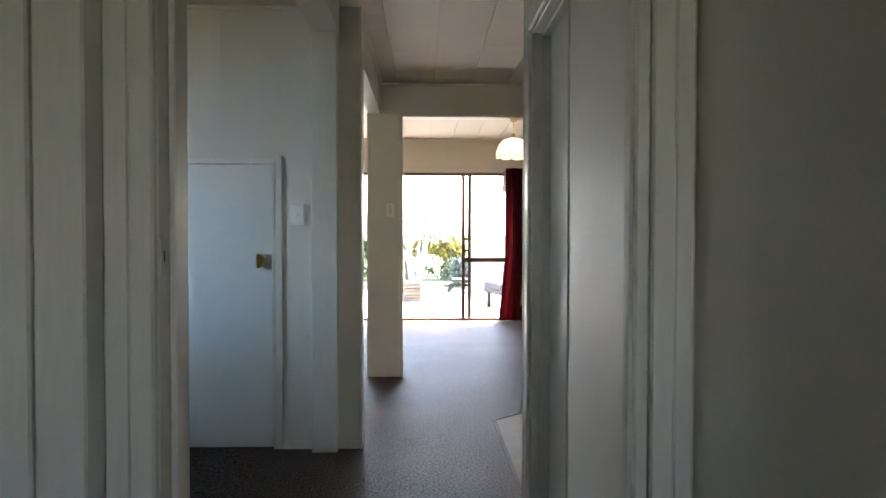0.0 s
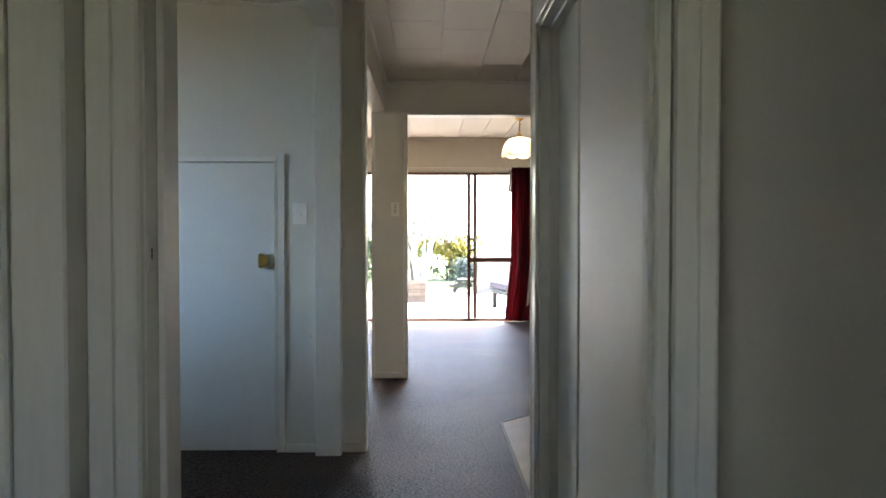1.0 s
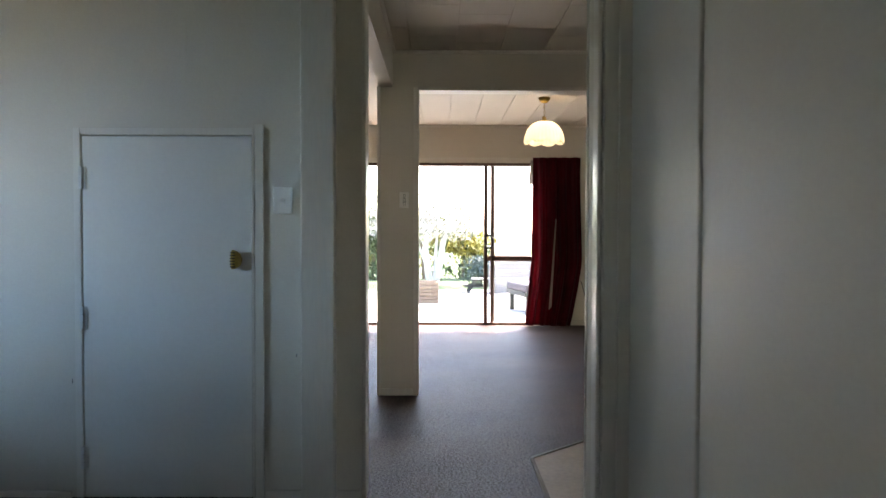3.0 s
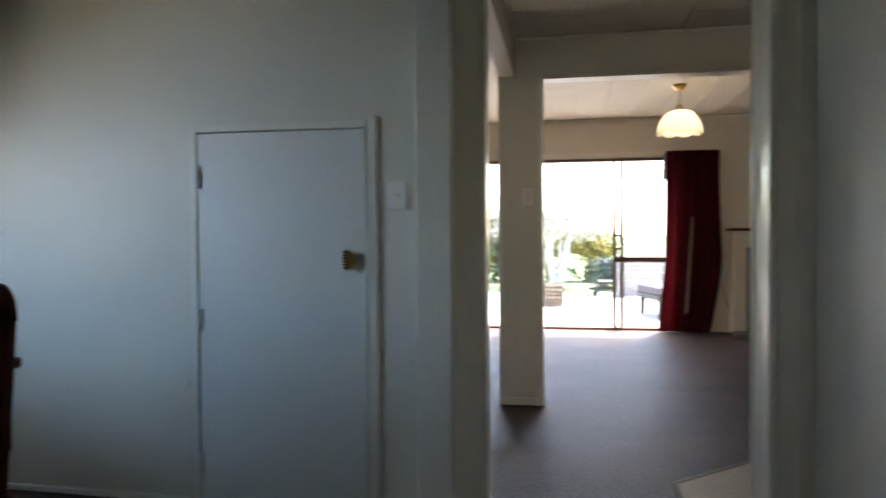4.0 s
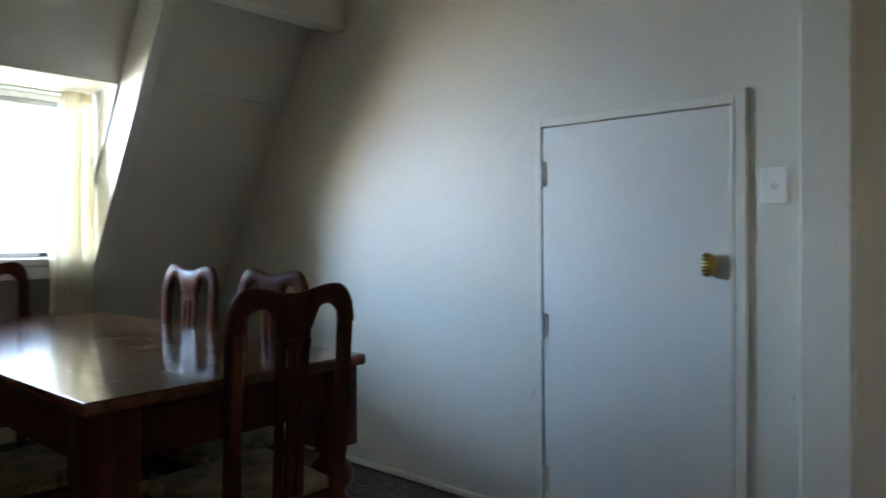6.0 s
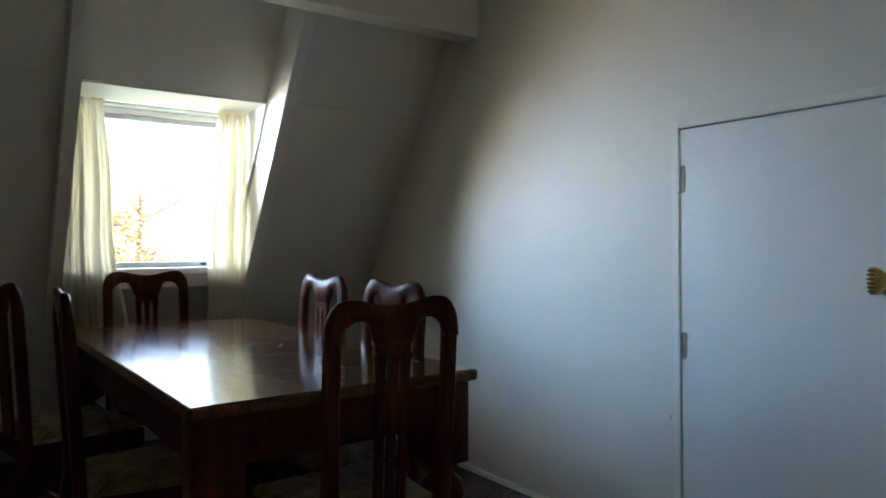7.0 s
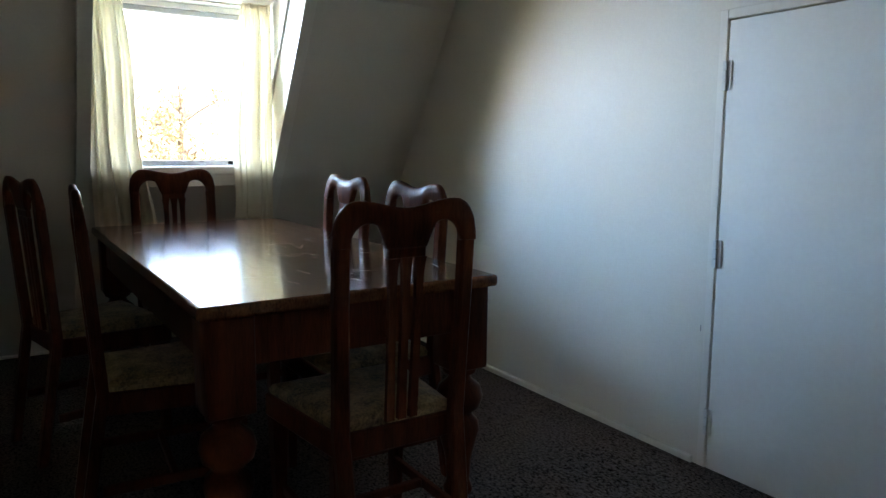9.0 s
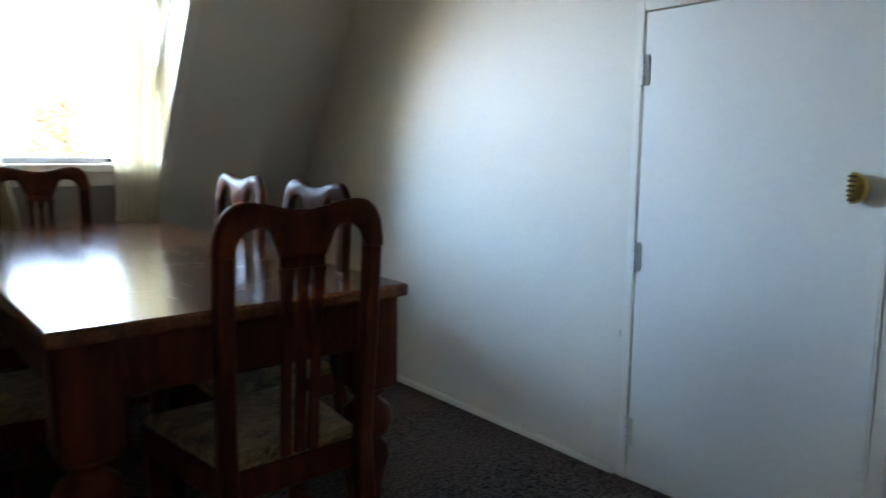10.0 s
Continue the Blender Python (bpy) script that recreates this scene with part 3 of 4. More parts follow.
part("sash_rail", boxed(WX - 0.03, WX + 0.012, Y0 + 0.051, Y1 - 0.051, ZS + 0.091, ZS + 0.118, 0.003), SILVER, win, "grey aluminium sash rail")
part("latch", boxed(WX + 0.013, WX + 0.028, 3.12, 3.18, ZS + 0.097, ZS + 0.115, 0.003), BLACK, win, "small dark window latch")
sill = part("window_sill", boxed(WX - 0.05, SX + SK * (ZS + 0.03) + 0.045, Y0 + 0.001, Y1 - 0.001, ZS + 0.052, ZS + 0.090, 0.005), TRIM, win)
part("apron", boxed(SX + SK * ZS - 0.02, SX + SK * ZS + 0.05, Y0 + 0.001, Y1 - 0.001, ZS - 0.01, ZS + 0.051, 0.003), TRIM, win)
pane = part("pane", boxed(WX - 0.012, WX - 0.008, Y0 + 0.05, Y1 - 0.05, ZS + 0.118, ZD - 0.072), GLASS, win)
pane.visible_shadow = False
tagged(win, kind="structure")

bm = bmesh.new()
tube(bm, [(WX + 0.190, Y0 + 0.002, ZD - 0.03), (WX + 0.190, Y1 - 0.002, ZD - 0.03)], [0.006, 0.006])
rod = new("curtain_track", finish("curtain_track", bm, TRIM))
tagged(rod, "slim white curtain track under the soffit", "curtain track")


def curtain(name, material, width_at, edge_at, z0, z1, folds, amp, phase, m, seed, gather=0.09):
    """A hanging curtain: a wavy sheet with thickness. width_at, edge_at: of the height share from the bottom."""
    rnd = random.Random(seed)
    ph = [rnd.uniform(0, 6.28) for _ in range(5)]
    nu, nz = 90, 46
    bm = bmesh.new()
    grid = []
    for j in range(nz + 1):
        s = j / nz
        row = []
        for i in range(nu + 1):
            u = i / nu
            x = edge_at(s) + width_at(s) * u
            pinch = (0.75 + 0.45 * math.sin(math.pi * s) ** 2) if s < 1 - gather else 0.55
            u += 0.030 * math.sin(4 * math.pi * u + ph[3]) * (1 - s) * u * (1 - u) * 4 * (folds < 6)
            y = pinch * amp * (math.sin(2 * math.pi * folds * u + phase + 0.5 * math.sin(3 * s + ph[0])) + 0.45 * math.sin(2 * math.pi * folds * 2.3 * u + ph[1] + 1.5 * s))
            y += 0.012 * math.sin(7 * s + ph[2] + 4 * u) * (1 - s)
            if s > 1 - gather:
                y += 0.004 * math.sin(2 * math.pi * 26 * u)
            row.append(bm.verts.new((x, y, z0 + (z1 - z0) * s)))
        grid.append(row)
    for a, b in zip(grid, grid[1:]):
        for i in range(nu):
            bm.faces.new((a[i], a[i + 1], b[i + 1], b[i]))
    bmesh.ops.solidify(bm, geom=bm.faces[:], thickness=0.003)
    bmesh.ops.transform(bm, matrix=m, verts=bm.verts)
    return bm


def cloth_thing(name, label, bm, material):
    c = thing(name, label, "curtain")
    part("cloth", bm, material, c, smooth=True)
    return c


# cream curtains: the local x runs along the world's y
CM = Matrix.Translation((WX + 0.222, 0, 0)) @ Matrix(((0, 1, 0, 0), (1, 0, 0, 0), (0, 0, 1, 0), (0, 0, 0, 1)))


def pleated_curtain(edge, top, bottom, inner, z0, z1, folds, seed):
    """A pinch-pleated curtain: edge is the fixed side, inner (1 or -1) points to the window's middle."""
    rnd = random.Random(seed)
    ph = [rnd.uniform(0, 6.28) for _ in range(8)]
    nu, nz = 132, 64
    bm = bmesh.new()
    grid = []
    for j in range(nz + 1):
        s = j / nz
        w = top + (bottom - top) * (1 - s) ** 0.8 + 0.024 * math.sin(8.0 * s + ph[0]) * (1 - s)
        head = max(0.0, (s - 0.915) / 0.085)
        pinch = math.exp(-((s - 0.925) / 0.018) ** 2)
        row = []
        for i in range(nu + 1):
            u = i / nu
            warp = u + 0.035 * math.sin(2 * math.pi * 1.5 * u + ph[1] + 1.2 * s) * math.sin(math.pi * u)
            a = 2 * math.pi * folds * warp + 0.7 * math.sin(2.2 * s + ph[2])
            fold = 0.72 * math.sin(a) + 0.30 * math.sin(2 * a + ph[3]) + 0.26 * math.sin(0.5 * a + ph[4] + 2 * s)
            deep = 0.040 * (1 - head) * (0.65 + 0.5 * math.sin(math.pi * min(s * 1.1, 1)))
            y = deep * fold
            y += 0.010 * math.sin(9 * s + 5 * u + ph[5]) * math.sin(math.pi * s) * u
            # header: narrow pleats tied in, with a ruffle above the tape
            y += head * (0.011 * math.sin(2 * math.pi * 11 * u) + 0.010 * math.sin(2 * math.pi * 3 * u + 1.2))
            y -= 0.010 * pinch * math.sin(2 * math.pi * 3 * u + 1.2)
            # the free edge turns back towards the pane
            y -= 0.028 * max(0.0, (u - 0.86) / 0.14) ** 2 * (1 - head)
            row.append(bm.verts.new((edge + inner * w * u, y, z0 + (z1 - z0) * s)))
        grid.append(row)
    for a, b in zip(grid, grid[1:]):
        for i in range(nu):
            bm.faces.new((a[i], a[i + 1], b[i + 1], b[i]))
    bmesh.ops.solidify(bm, geom=bm.faces[:], thickness=0.002)
    bmesh.ops.transform(bm, matrix=CM, verts=bm.verts)
    return bm


cloth_thing("curtain", "cream pinch-pleated curtain drawn to the side of the dormer window", pleated_curtain(Y0 + 0.004, 0.165, 0.255, 1, 0.76, ZD - 0.020, 3.6, 3), CREAM)
cloth_thing("curtain", "cream pinch-pleated curtain hanging beside the dormer cheek", pleated_curtain(Y1 - 0.006, 0.140, 0.215, -1, 0.78, ZD - 0.020, 2.9, 5), CREAM)

# ---- dining table ----
LEAN_Y = math.degrees(math.atan(RISE))
TX0, TX1, TY0, TY1, TZ = -3.215, -1.457, 2.402, 3.238, 0.775
LEAN = Matrix.Translation((TX1, 0, TZ)) @ pose(0, 0, 0, 0, LEAN_Y, 0) @ Matrix.Translation((-TX1, 0, -TZ))
table = thing("dining_table", "large dark-stained wooden dining table with scratched polished top and turned legs", "dining table", LEAN)
part("tabletop", boxed(TX0, TX1, TY0, TY1, TZ - 0.034, TZ, 0.010, seg=3), TOPWOOD, table, "scratched glossy red-brown wooden top")
for nm, b in (("apron_long", (TX0 + 0.12, TX1 - 0.12, TY0 + 0.035, TY0 + 0.060, 0.615, TZ - 0.035)), ("apron_long", (TX0 + 0.12, TX1 - 0.12, TY1 - 0.060, TY1 - 0.035, 0.615, TZ - 0.035)),
              ("apron_short", (TX0 + 0.035, TX0 + 0.060, TY0 + 0.12, TY1 - 0.12, 0.615, TZ - 0.035)), ("apron_short", (TX1 - 0.060, TX1 - 0.035, TY0 + 0.12, TY1 - 0.12, 0.615, TZ - 0.035))):
    part(nm, boxed(*b, bevel=0.003), WOOD, table)
for lx in (TX0 + 0.078, TX1 - 0.078):
    for ly in (TY0 + 0.078, TY1 - 0.078):
        bm = boxed(lx - 0.058, lx + 0.058, ly - 0.058, ly + 0.058, 0.50, TZ - 0.035, 0.004)
        lathe(bm, [(0.03, 0.499), (0.050, 0.499), (0.050, 0.485), (0.032, 0.475), (0.036, 0.462), (0.062, 0.44), (0.070, 0.41), (0.062, 0.38), (0.040, 0.362), (0.040, 0.352),
                   (0.056, 0.335), (0.062, 0.31), (0.056, 0.285), (0.040, 0.22), (0.034, 0.15), (0.044, 0.125), (0.044, 0.112), (0.030, 0.10), (0.036, 0.07), (0.034, 0.048), (0.022, 0.036), (0.022, 0.0115)], (lx, ly, 0), 24)
        part("leg", bm, WOOD, table, "turned dark wooden leg", smooth=True)
rnd = random.Random(11)
bm = bmesh.new()
for i in range(80):
    cx, cy = rnd.uniform(TX0 + 0.2, TX1 - 0.08), rnd.uniform(TY0 + 0.12, TY1 - 0.06)
    l, a = rnd.uniform(0.01, 0.07) * (1.6 if i < 6 else 1), rnd.choice((20, 200, 95, 60, 150)) + rnd.uniform(-18, 18)
    box(bm, -l / 2, l / 2, -0.0016, 0.0016, TZ - 0.0004, TZ + 0.0003, 0, pose(cx, cy, 0, 0, 0, a))
tagged(part("scratches", bm, SCRATCH, table, "fine pale scratches in the polish"), kind="stuff")


# ---- dining chairs ----
def rake(z):
    return -0.19 - max(0.0, z - 0.44) * 0.06 - max(0.0, 0.44 - z) * 0.16


def chair_mesh_parts(ch):
    W = 0.190
    def crest_top(u):
        a = abs(u)
        z = 0.981 + 0.019 * (0.5 - 0.5 * math.cos(math.pi * min(1, a / 0.128)))
        if a > 0.130:
            q = min(1, (a - 0.130) / (W - 0.130))
            z = 1.0 - 0.075 * (1 - math.sqrt(max(0, 1 - q * q)))
        return z
    def crest_low(u):
        a = abs(u)
        if a > W - 0.040:
            return 0.895
        if a < 0.052:
            return 0.884
        mid, half = 0.101, 0.049
        q = (a - mid) / half
        arch = 0.948 - 0.052 * (1 - math.sqrt(max(0, 1 - min(1, q * q))))
        if a < 0.075:
            return min(arch, 0.884 + (a - 0.052) * 2.4)
        return arch
    us = [-W + 2 * W * i / 72 for i in range(73)]
    bm = bmesh.new()
    th = 0.013
    rows = []
    for u in us:
        t, l = crest_top(u), crest_low(u)
        l = min(l, t - 0.004)
        mid = (t + l) / 2
        ring = []
        steps = ((0.0, 0.45), (0.10, 0.80), (0.30, 0.96), (0.5, 1.0), (0.70, 0.96), (0.90, 0.80), (1.0, 0.45))
        if abs(u) > W - 0.0405:
            steps = ((0.0, 1.15), (0.10, 1.12), (0.30, 1.08)) + steps[3:]
        for s, e in steps:
            z = l + (t - l) * s
            ring.append(bm.verts.new((u, rake(z) + th * e, z)))
        for s, e in steps[::-1]:
            z = l + (t - l) * s
            ring.append(bm.verts.new((u, rake(z) - th * e, z)))
        rows.append(ring)
    for a, b in zip(rows, rows[1:]):
        for k in range(14):
            bm.faces.new((a[k], a[(k + 1) % 14], b[(k + 1) % 14], b[k]))
    bm.faces.new(rows[0])
    bm.faces.new(rows[-1][::-1])
    part("crest_rail", bm, WOOD, ch, "double-humped wooden crest rail", smooth=True)
    # back posts run down into the rear legs
    for s in (-1, 1):
        bm = bmesh.new()
        rings = []
        for z, w in ((0.0, 0.017), (0.20, 0.019), (0.44, 0.021), (0.60, 0.0195), (0.75, 0.0195), (0.895, 0.0200)):
            c = s * (W - 0.0205 - 0.016 * max(0, 0.75 - z) / 0.75)
            y = rake(z)
            rings.append([bm.verts.new((c + dx * w, y + dy * 0.016, z)) for dx, dy in ((-0.7, -1), (0.7, -1), (1, -0.6), (1, 0.6), (0.7, 1), (-0.7, 1), (-1, 0.6), (-1, -0.6))])
        for a, b in zip(rings, rings[1:]):
            for k in range(8):
                bm.faces.new((a[k], a[(k + 1) % 8], b[(k + 1) % 8], b[k]))
        bm.faces.new(rings[0][::-1])
        bm.faces.new(rings[-1])
        part("rear_post", bm, WOOD, ch)
    # splat of three bars under a head block
    bm = boxed(-0.050, 0.050, -0.008, 0.008, 0.862, 0.886, 0.002)
    for v in bm.verts:
        v.co.y += rake(v.co.z)
    splat = part("splat", bm, WOOD, ch)
    for c in (-0.037, 0.0, 0.037):
        bm = bmesh.new()
        rings = []
        for z, w in ((0.455, 0.0110), (0.62, 0.0098), (0.78, 0.0095), (0.835, 0.0115), (0.862, 0.0165)):
            y = rake(z)
            k = 1.0 - 0.12 * (0.86 - z) / 0.4
            rings.append([bm.verts.new((c * k + dx * w, y + dy * 0.007, z)) for dx, dy in ((-1, -1), (1, -1), (1, 1), (-1, 1))])
        for a, b in zip(rings, rings[1:]):
            for k in range(4):
                bm.faces.new((a[k], a[(k + 1) % 4], b[(k + 1) % 4], b[k]))
        bm.faces.new(rings[0][::-1])
        bm.faces.new(rings[-1])
        part("splat_bar", bm, WOOD, splat)
    # seat frame and upholstered seat, wider at the front
    bm = bmesh.new()
    def seat_ring(z, inset, puff=0):
        pts = [(-0.168, -0.185), (0.168, -0.185), (0.212, 0.195), (-0.212, 0.195)]
        return [(x - math.copysign(inset, x), y - math.copysign(inset, y), z) for x, y in pts]
    def loft(rings):
        vs = [[bm.verts.new(p) for p in r] for r in rings]
        for a, b in zip(vs, vs[1:]):
            for k in range(4):
                bm.faces.new((a[k], a[(k + 1) % 4], b[(k + 1) % 4], b[k]))
        bm.faces.new(vs[0][::-1])
        bm.faces.new(vs[-1])
    loft([seat_ring(0.375, 0.004), seat_ring(0.38, 0.0), seat_ring(0.436, 0.0), seat_ring(0.440, 0.004)])
    part("seat_frame", bm, WOOD, ch)
    bm = bmesh.new()
    loft([seat_ring(0.441, 0.010), seat_ring(0.455, 0.008), seat_ring(0.468, 0.016), seat_ring(0.478, 0.050), seat_ring(0.482, 0.11)])
    part("seat", bm, FABRIC, ch, "speckled beige woven seat", smooth=False)
    for s in (-1, 1):
        bm = bmesh.new()
        rings = []
        for z, w in ((0.0, 0.014), (0.15, 0.016), (0.374, 0.021)):
            rings.append([bm.verts.new((s * 0.187 + dx * w, 0.170 + dy * w, z)) for dx, dy in ((-1, -1), (1, -1), (1, 1), (-1, 1))])
        for a, b in zip(rings, rings[1:]):
            for k in range(4):
                bm.faces.new((a[k], a[(k + 1) % 4], b[(k + 1) % 4], b[k]))
        bm.faces.new(rings[0][::-1])
        bm.faces.new(rings[-1])
        part("front_leg", bm, WOOD, ch)
        part("side_stretcher", boxed(s * 0.176 - 0.008, s * 0.176 + 0.008, -0.205, 0.150, 0.15, 0.178, 0.002), WOOD, ch)
    part("cross_stretcher", boxed(-0.167, 0.167, -0.02, -0.002, 0.152, 0.176, 0.002), WOOD, ch)


def chair_pose(x, y, rz):
    """From the middle of the crest rail and the way that the chair faces."""
    back = 0.224
    cx, cy = x - back * math.sin(radians(rz)), y + back * math.cos(radians(rz))
    return pose(cx, cy, floor_z(cx), 0, LEAN_Y, 0) @ pose(0, 0, 0, 0, 0, rz)


chair = thing("dining_chair", "dark-stained wooden dining chair with a woven seat at the table end", "dining chair", chair_pose(-1.325, 2.856, 90), "chairs round the table")
chair_mesh_parts(chair)
for x, y, rz in ((-1.97, 3.265, 180), (-2.51, 3.265, 180), (-3.375, 2.775, 270), (-2.13, 2.240, -4), (-2.77, 2.135, 13)):
    c = copy_thing(chair, chair_pose(x, y, rz))
    tagged(c, "dark-stained wooden dining chair with woven seat drawn to the table")

# ---- living room ----
sl = thing("window_2", "wide bronze-framed glass sliding doors to the patio", "sliding door")
FY = 9.745
def bar(name, x0, x1, z0, z1, y0=FY, y1=FY + 0.05, mat=BRONZE, label=""):
    return part(name, boxed(x0, x1, y0, y1, z0, z1, 0.003), mat, sl, label)
bar("frame_head", GX0 + 0.002, GX1 - 0.002, GZ - 0.035, GZ - 0.002, FY - 0.01, FY + 0.10)
bar("frame_sill", GX0 + 0.002, GX1 - 0.002, -0.005, 0.03, FY - 0.01, FY + 0.10)
bar("frame_side", GX0 + 0.002, GX0 + 0.04, 0.031, GZ - 0.036, FY - 0.01, FY + 0.10)
bar("frame_side", GX1 - 0.04, GX1 - 0.002, 0.031, GZ - 0.036, FY - 0.01, FY + 0.10)
bar("stile", 0.676, 0.720, 0.031, GZ - 0.036, FY - 0.005, FY + 0.035)
bar("stile", 0.762, 0.790, 0.031, GZ - 0.036, FY + 0.045, FY + 0.085)
bar("stile_bead", 0.791, 0.812, 0.031, GZ - 0.036, FY + 0.050, FY + 0.080, STEEL, "pale grey glazing bead")
bar("stile", -0.92, -0.88, 0.031, GZ - 0.036, FY + 0.0, FY + 0.04)
bar("mid_rail", 0.721, GX1 - 0.041, 0.785, 0.846, FY + 0.047, FY + 0.083)
bar("latch_plate", 0.690, 0.706, 0.93, 1.10, FY - 0.014, FY - 0.006, BLACK)
bm = bmesh.new()
tube(bm, [(0.708, FY - 0.010, 0.945), (0.755, FY - 0.030, 0.95), (0.782, FY - 0.04, 0.985), (0.782, FY - 0.04, 1.06), (0.755, FY - 0.03, 1.095), (0.708, FY - 0.010, 1.10)], [0.013] * 6)
part("handle", bm, BLACK, sl, "black pull handle")
for x0, x1, y in ((GX0 + 0.041, -0.921, FY + 0.06), (-0.879, 0.675, FY + 0.018), (0.721, 0.761, FY + 0.064), (0.813, GX1 - 0.042, FY + 0.064)):
    p = part("pane", boxed(x0, x1, y, y + 0.005, 0.032, GZ - 0.037), GLASS, sl)
    p.visible_shadow = False
tagged(sl, kind="structure")

rc = thing("curtain", "dark red velvet floor-length curtain gathered beside the glass doors", "curtain")
RM = Matrix.Translation((0, 9.655, 0))
def vw(s):
    return 0.60 + 0.02 * math.sin(5 * s) - 0.05 * max(0, 0.35 - s) / 0.35
part("cloth", curtain("v", VELVET, vw, lambda s: 1.175 + 0.070 * min(1, s / 0.4) + 0.015 * s, 0.004, 2.045, 4.3, 0.038, 0.2, RM, 8, 0.05), VELVET, rc, smooth=True)
part("lining", curtain("l", LINING, lambda s: 0.05, lambda s: 1.215 + 0.020 * s, 1.72, 2.015, 1.2, 0.008, 0.0, Matrix.Translation((0, 9.703, 0)), 9), LINING, rc, "pale curtain lining edge", smooth=True)
bm = bmesh.new()
prism(bm, [(1.455, 0.20), (1.490, 0.24), (1.545, 1.30), (1.530, 1.30)], 1, 9.606, 9.611)
part("lining_fold", bm, LINING, rc, "pale lining showing in a fold")
bm = bmesh.new()
tube(bm, [(1.10, 9.70, 2.035), (1.86, 9.70, 2.035)], [0.012, 0.012])
rod = new("curtain_rail", finish("curtain_rail", bm, TRIM))
tagged(rod, "slim white curtain rail above the velvet curtain", "curtain rail")
structure("baseboard_glazed", boxed(GX1 + 0.02, 1.945, 9.716, 9.729, 0, 0.06, 0.003), TRIM, "white painted skirting board", "skirting")

# pendant lamp
LX, LY = 1.143, 7.95
lamp = thing("pendant_lamp", "brass pendant lamp with a scalloped ribbed glass shade, lit", "pendant lamp", pose(LX, LY, 0))
part("canopy", lathe(bmesh.new(), [(0.010, 2.385), (0.030, 2.392), (0.052, 2.415), (0.060, 2.439)]), BRASS, lamp, "brass ceiling canopy", smooth=True)
bm = bmesh.new()
for i in range(5):
    z = 2.388 - 0.026 * i
    pts = []
    for k in range(9):
        a = 2 * math.pi * k / 8
        u, w = 0.008 * math.cos(a), 0.016 * math.sin(a)
        pts.append((u, 0, z - 0.013 + w) if i % 2 else (0, u, z - 0.013 + w))
    tube(bm, pts, [0.0025] * 9, 5)
part("chain", bm, BRASS, lamp, "brass chain")
part("neck", lathe(bmesh.new(), [(0.008, 2.262), (0.022, 2.257), (0.020, 2.232), (0.040, 2.222), (0.042, 2.207)]), BRASS, lamp, smooth=True)
bm = bmesh.new()
nr = 96
rings = []
prof = [(0.042, 2.213), (0.080, 2.206), (0.117, 2.186), (0.148, 2.152), (0.171, 2.112), (0.184, 2.072), (0.188, 2.044), (0.185, 2.022)]
for j, (r, z) in enumerate(prof):
    ring = []
    for i in range(nr):
        a = 2 * math.pi * i / nr
        lobe = abs(math.sin(4 * a))
        rib = 1 + 0.012 * math.cos(32 * a) * min(1, j / 2)
        drop = 0.030 * (lobe ** 0.6) * (j / 7) ** 4
        ring.append(bm.verts.new((r * rib * (1 + 0.03 * lobe * j / 7) * math.cos(a), r * rib * (1 + 0.03 * lobe * j / 7) * math.sin(a), z - drop)))
    rings.append(ring)
for a, b in zip(rings, rings[1:]):
    for i in range(nr):
        bm.faces.new((a[i], a[(i + 1) % nr], b[(i + 1) % nr], b[i]))
bmesh.ops.solidify(bm, geom=bm.faces[:], thickness=0.004)
part("shade", bm, SHADE, lamp, "cream ribbed glass dome with scalloped rim", smooth=True)
part("bulb", lathe(bmesh.new(), [(0.006, 2.20), (0.014, 2.18), (0.028, 2.14), (0.032, 2.11), (0.024, 2.08), (0.006, 2.068)]), BULB, lamp, smooth=True)

# fireplace: cream surround, dark shelf, heater set in it
fp = thing("fireplace", "cream painted fireplace surround with a dark mantel shelf", "fireplace", pose(2.55, 9.73, 0))
part("surround_side", boxed(-0.60, -0.46, -0.22, -0.001, 0.0, 1.135, 0.006), WALL, fp)
part("surround_side", boxed(0.46, 0.60, -0.22, -0.001, 0.0, 1.135, 0.006), WALL, fp)
part("surround_top", boxed(-0.459, 0.459, -0.22, -0.001, 0.98, 1.135, 0.006), WALL, fp)
part("mantel_shelf", boxed(-0.64, 0.64, -0.28, -0.001, 1.136, 1.168, 0.005), WOOD, fp, "dark wooden mantel shelf")
part("hearth", boxed(-0.62, 0.62, -0.50, -0.223, 0.0, 0.045, 0.008), STONEG, fp, "dark grey hearth slab")
ht = thing("heater", "black enamel fire heater standing in the fireplace", "heater", pose(2.55, 9.60, 0))
part("body", boxed(-0.44, 0.44, -0.16, 0.12, 0.06, 0.95, 0.015), BLACK, ht)
part("grille", boxed(-0.38, 0.38, -0.172, -0.161, 0.40, 0.85, 0.004), STONEG, ht)
part("rail", boxed(-0.40, 0.40, -0.185, -0.161, 0.33, 0.345, 0.003), SILVER, ht, "slim metal rail")
part("plinth", boxed(-0.42, 0.42, -0.14, 0.12, 0.0, 0.059), BLACK, ht)
bm = bmesh.new()
tube(bm, [(1.86, 9.70, 0.55), (1.92, 9.70, 0.34), (1.99, 9.69, 0.15), (2.00, 9.69, 0.05), (2.06, 9.62, 0.006)], [0.004] * 5)
cb = new("power_cable", finish("power_cable", bm, BLACK))
tagged(cb, "thin dark cable hanging beside the curtain", "cable")

# ---- outside ----
bm = bmesh.new()
box(bm, -300, 300, -300, 300, -0.6, -0.16)
structure("ground", bm, GRASS, "green lawn reaching to the horizon", "lawn")
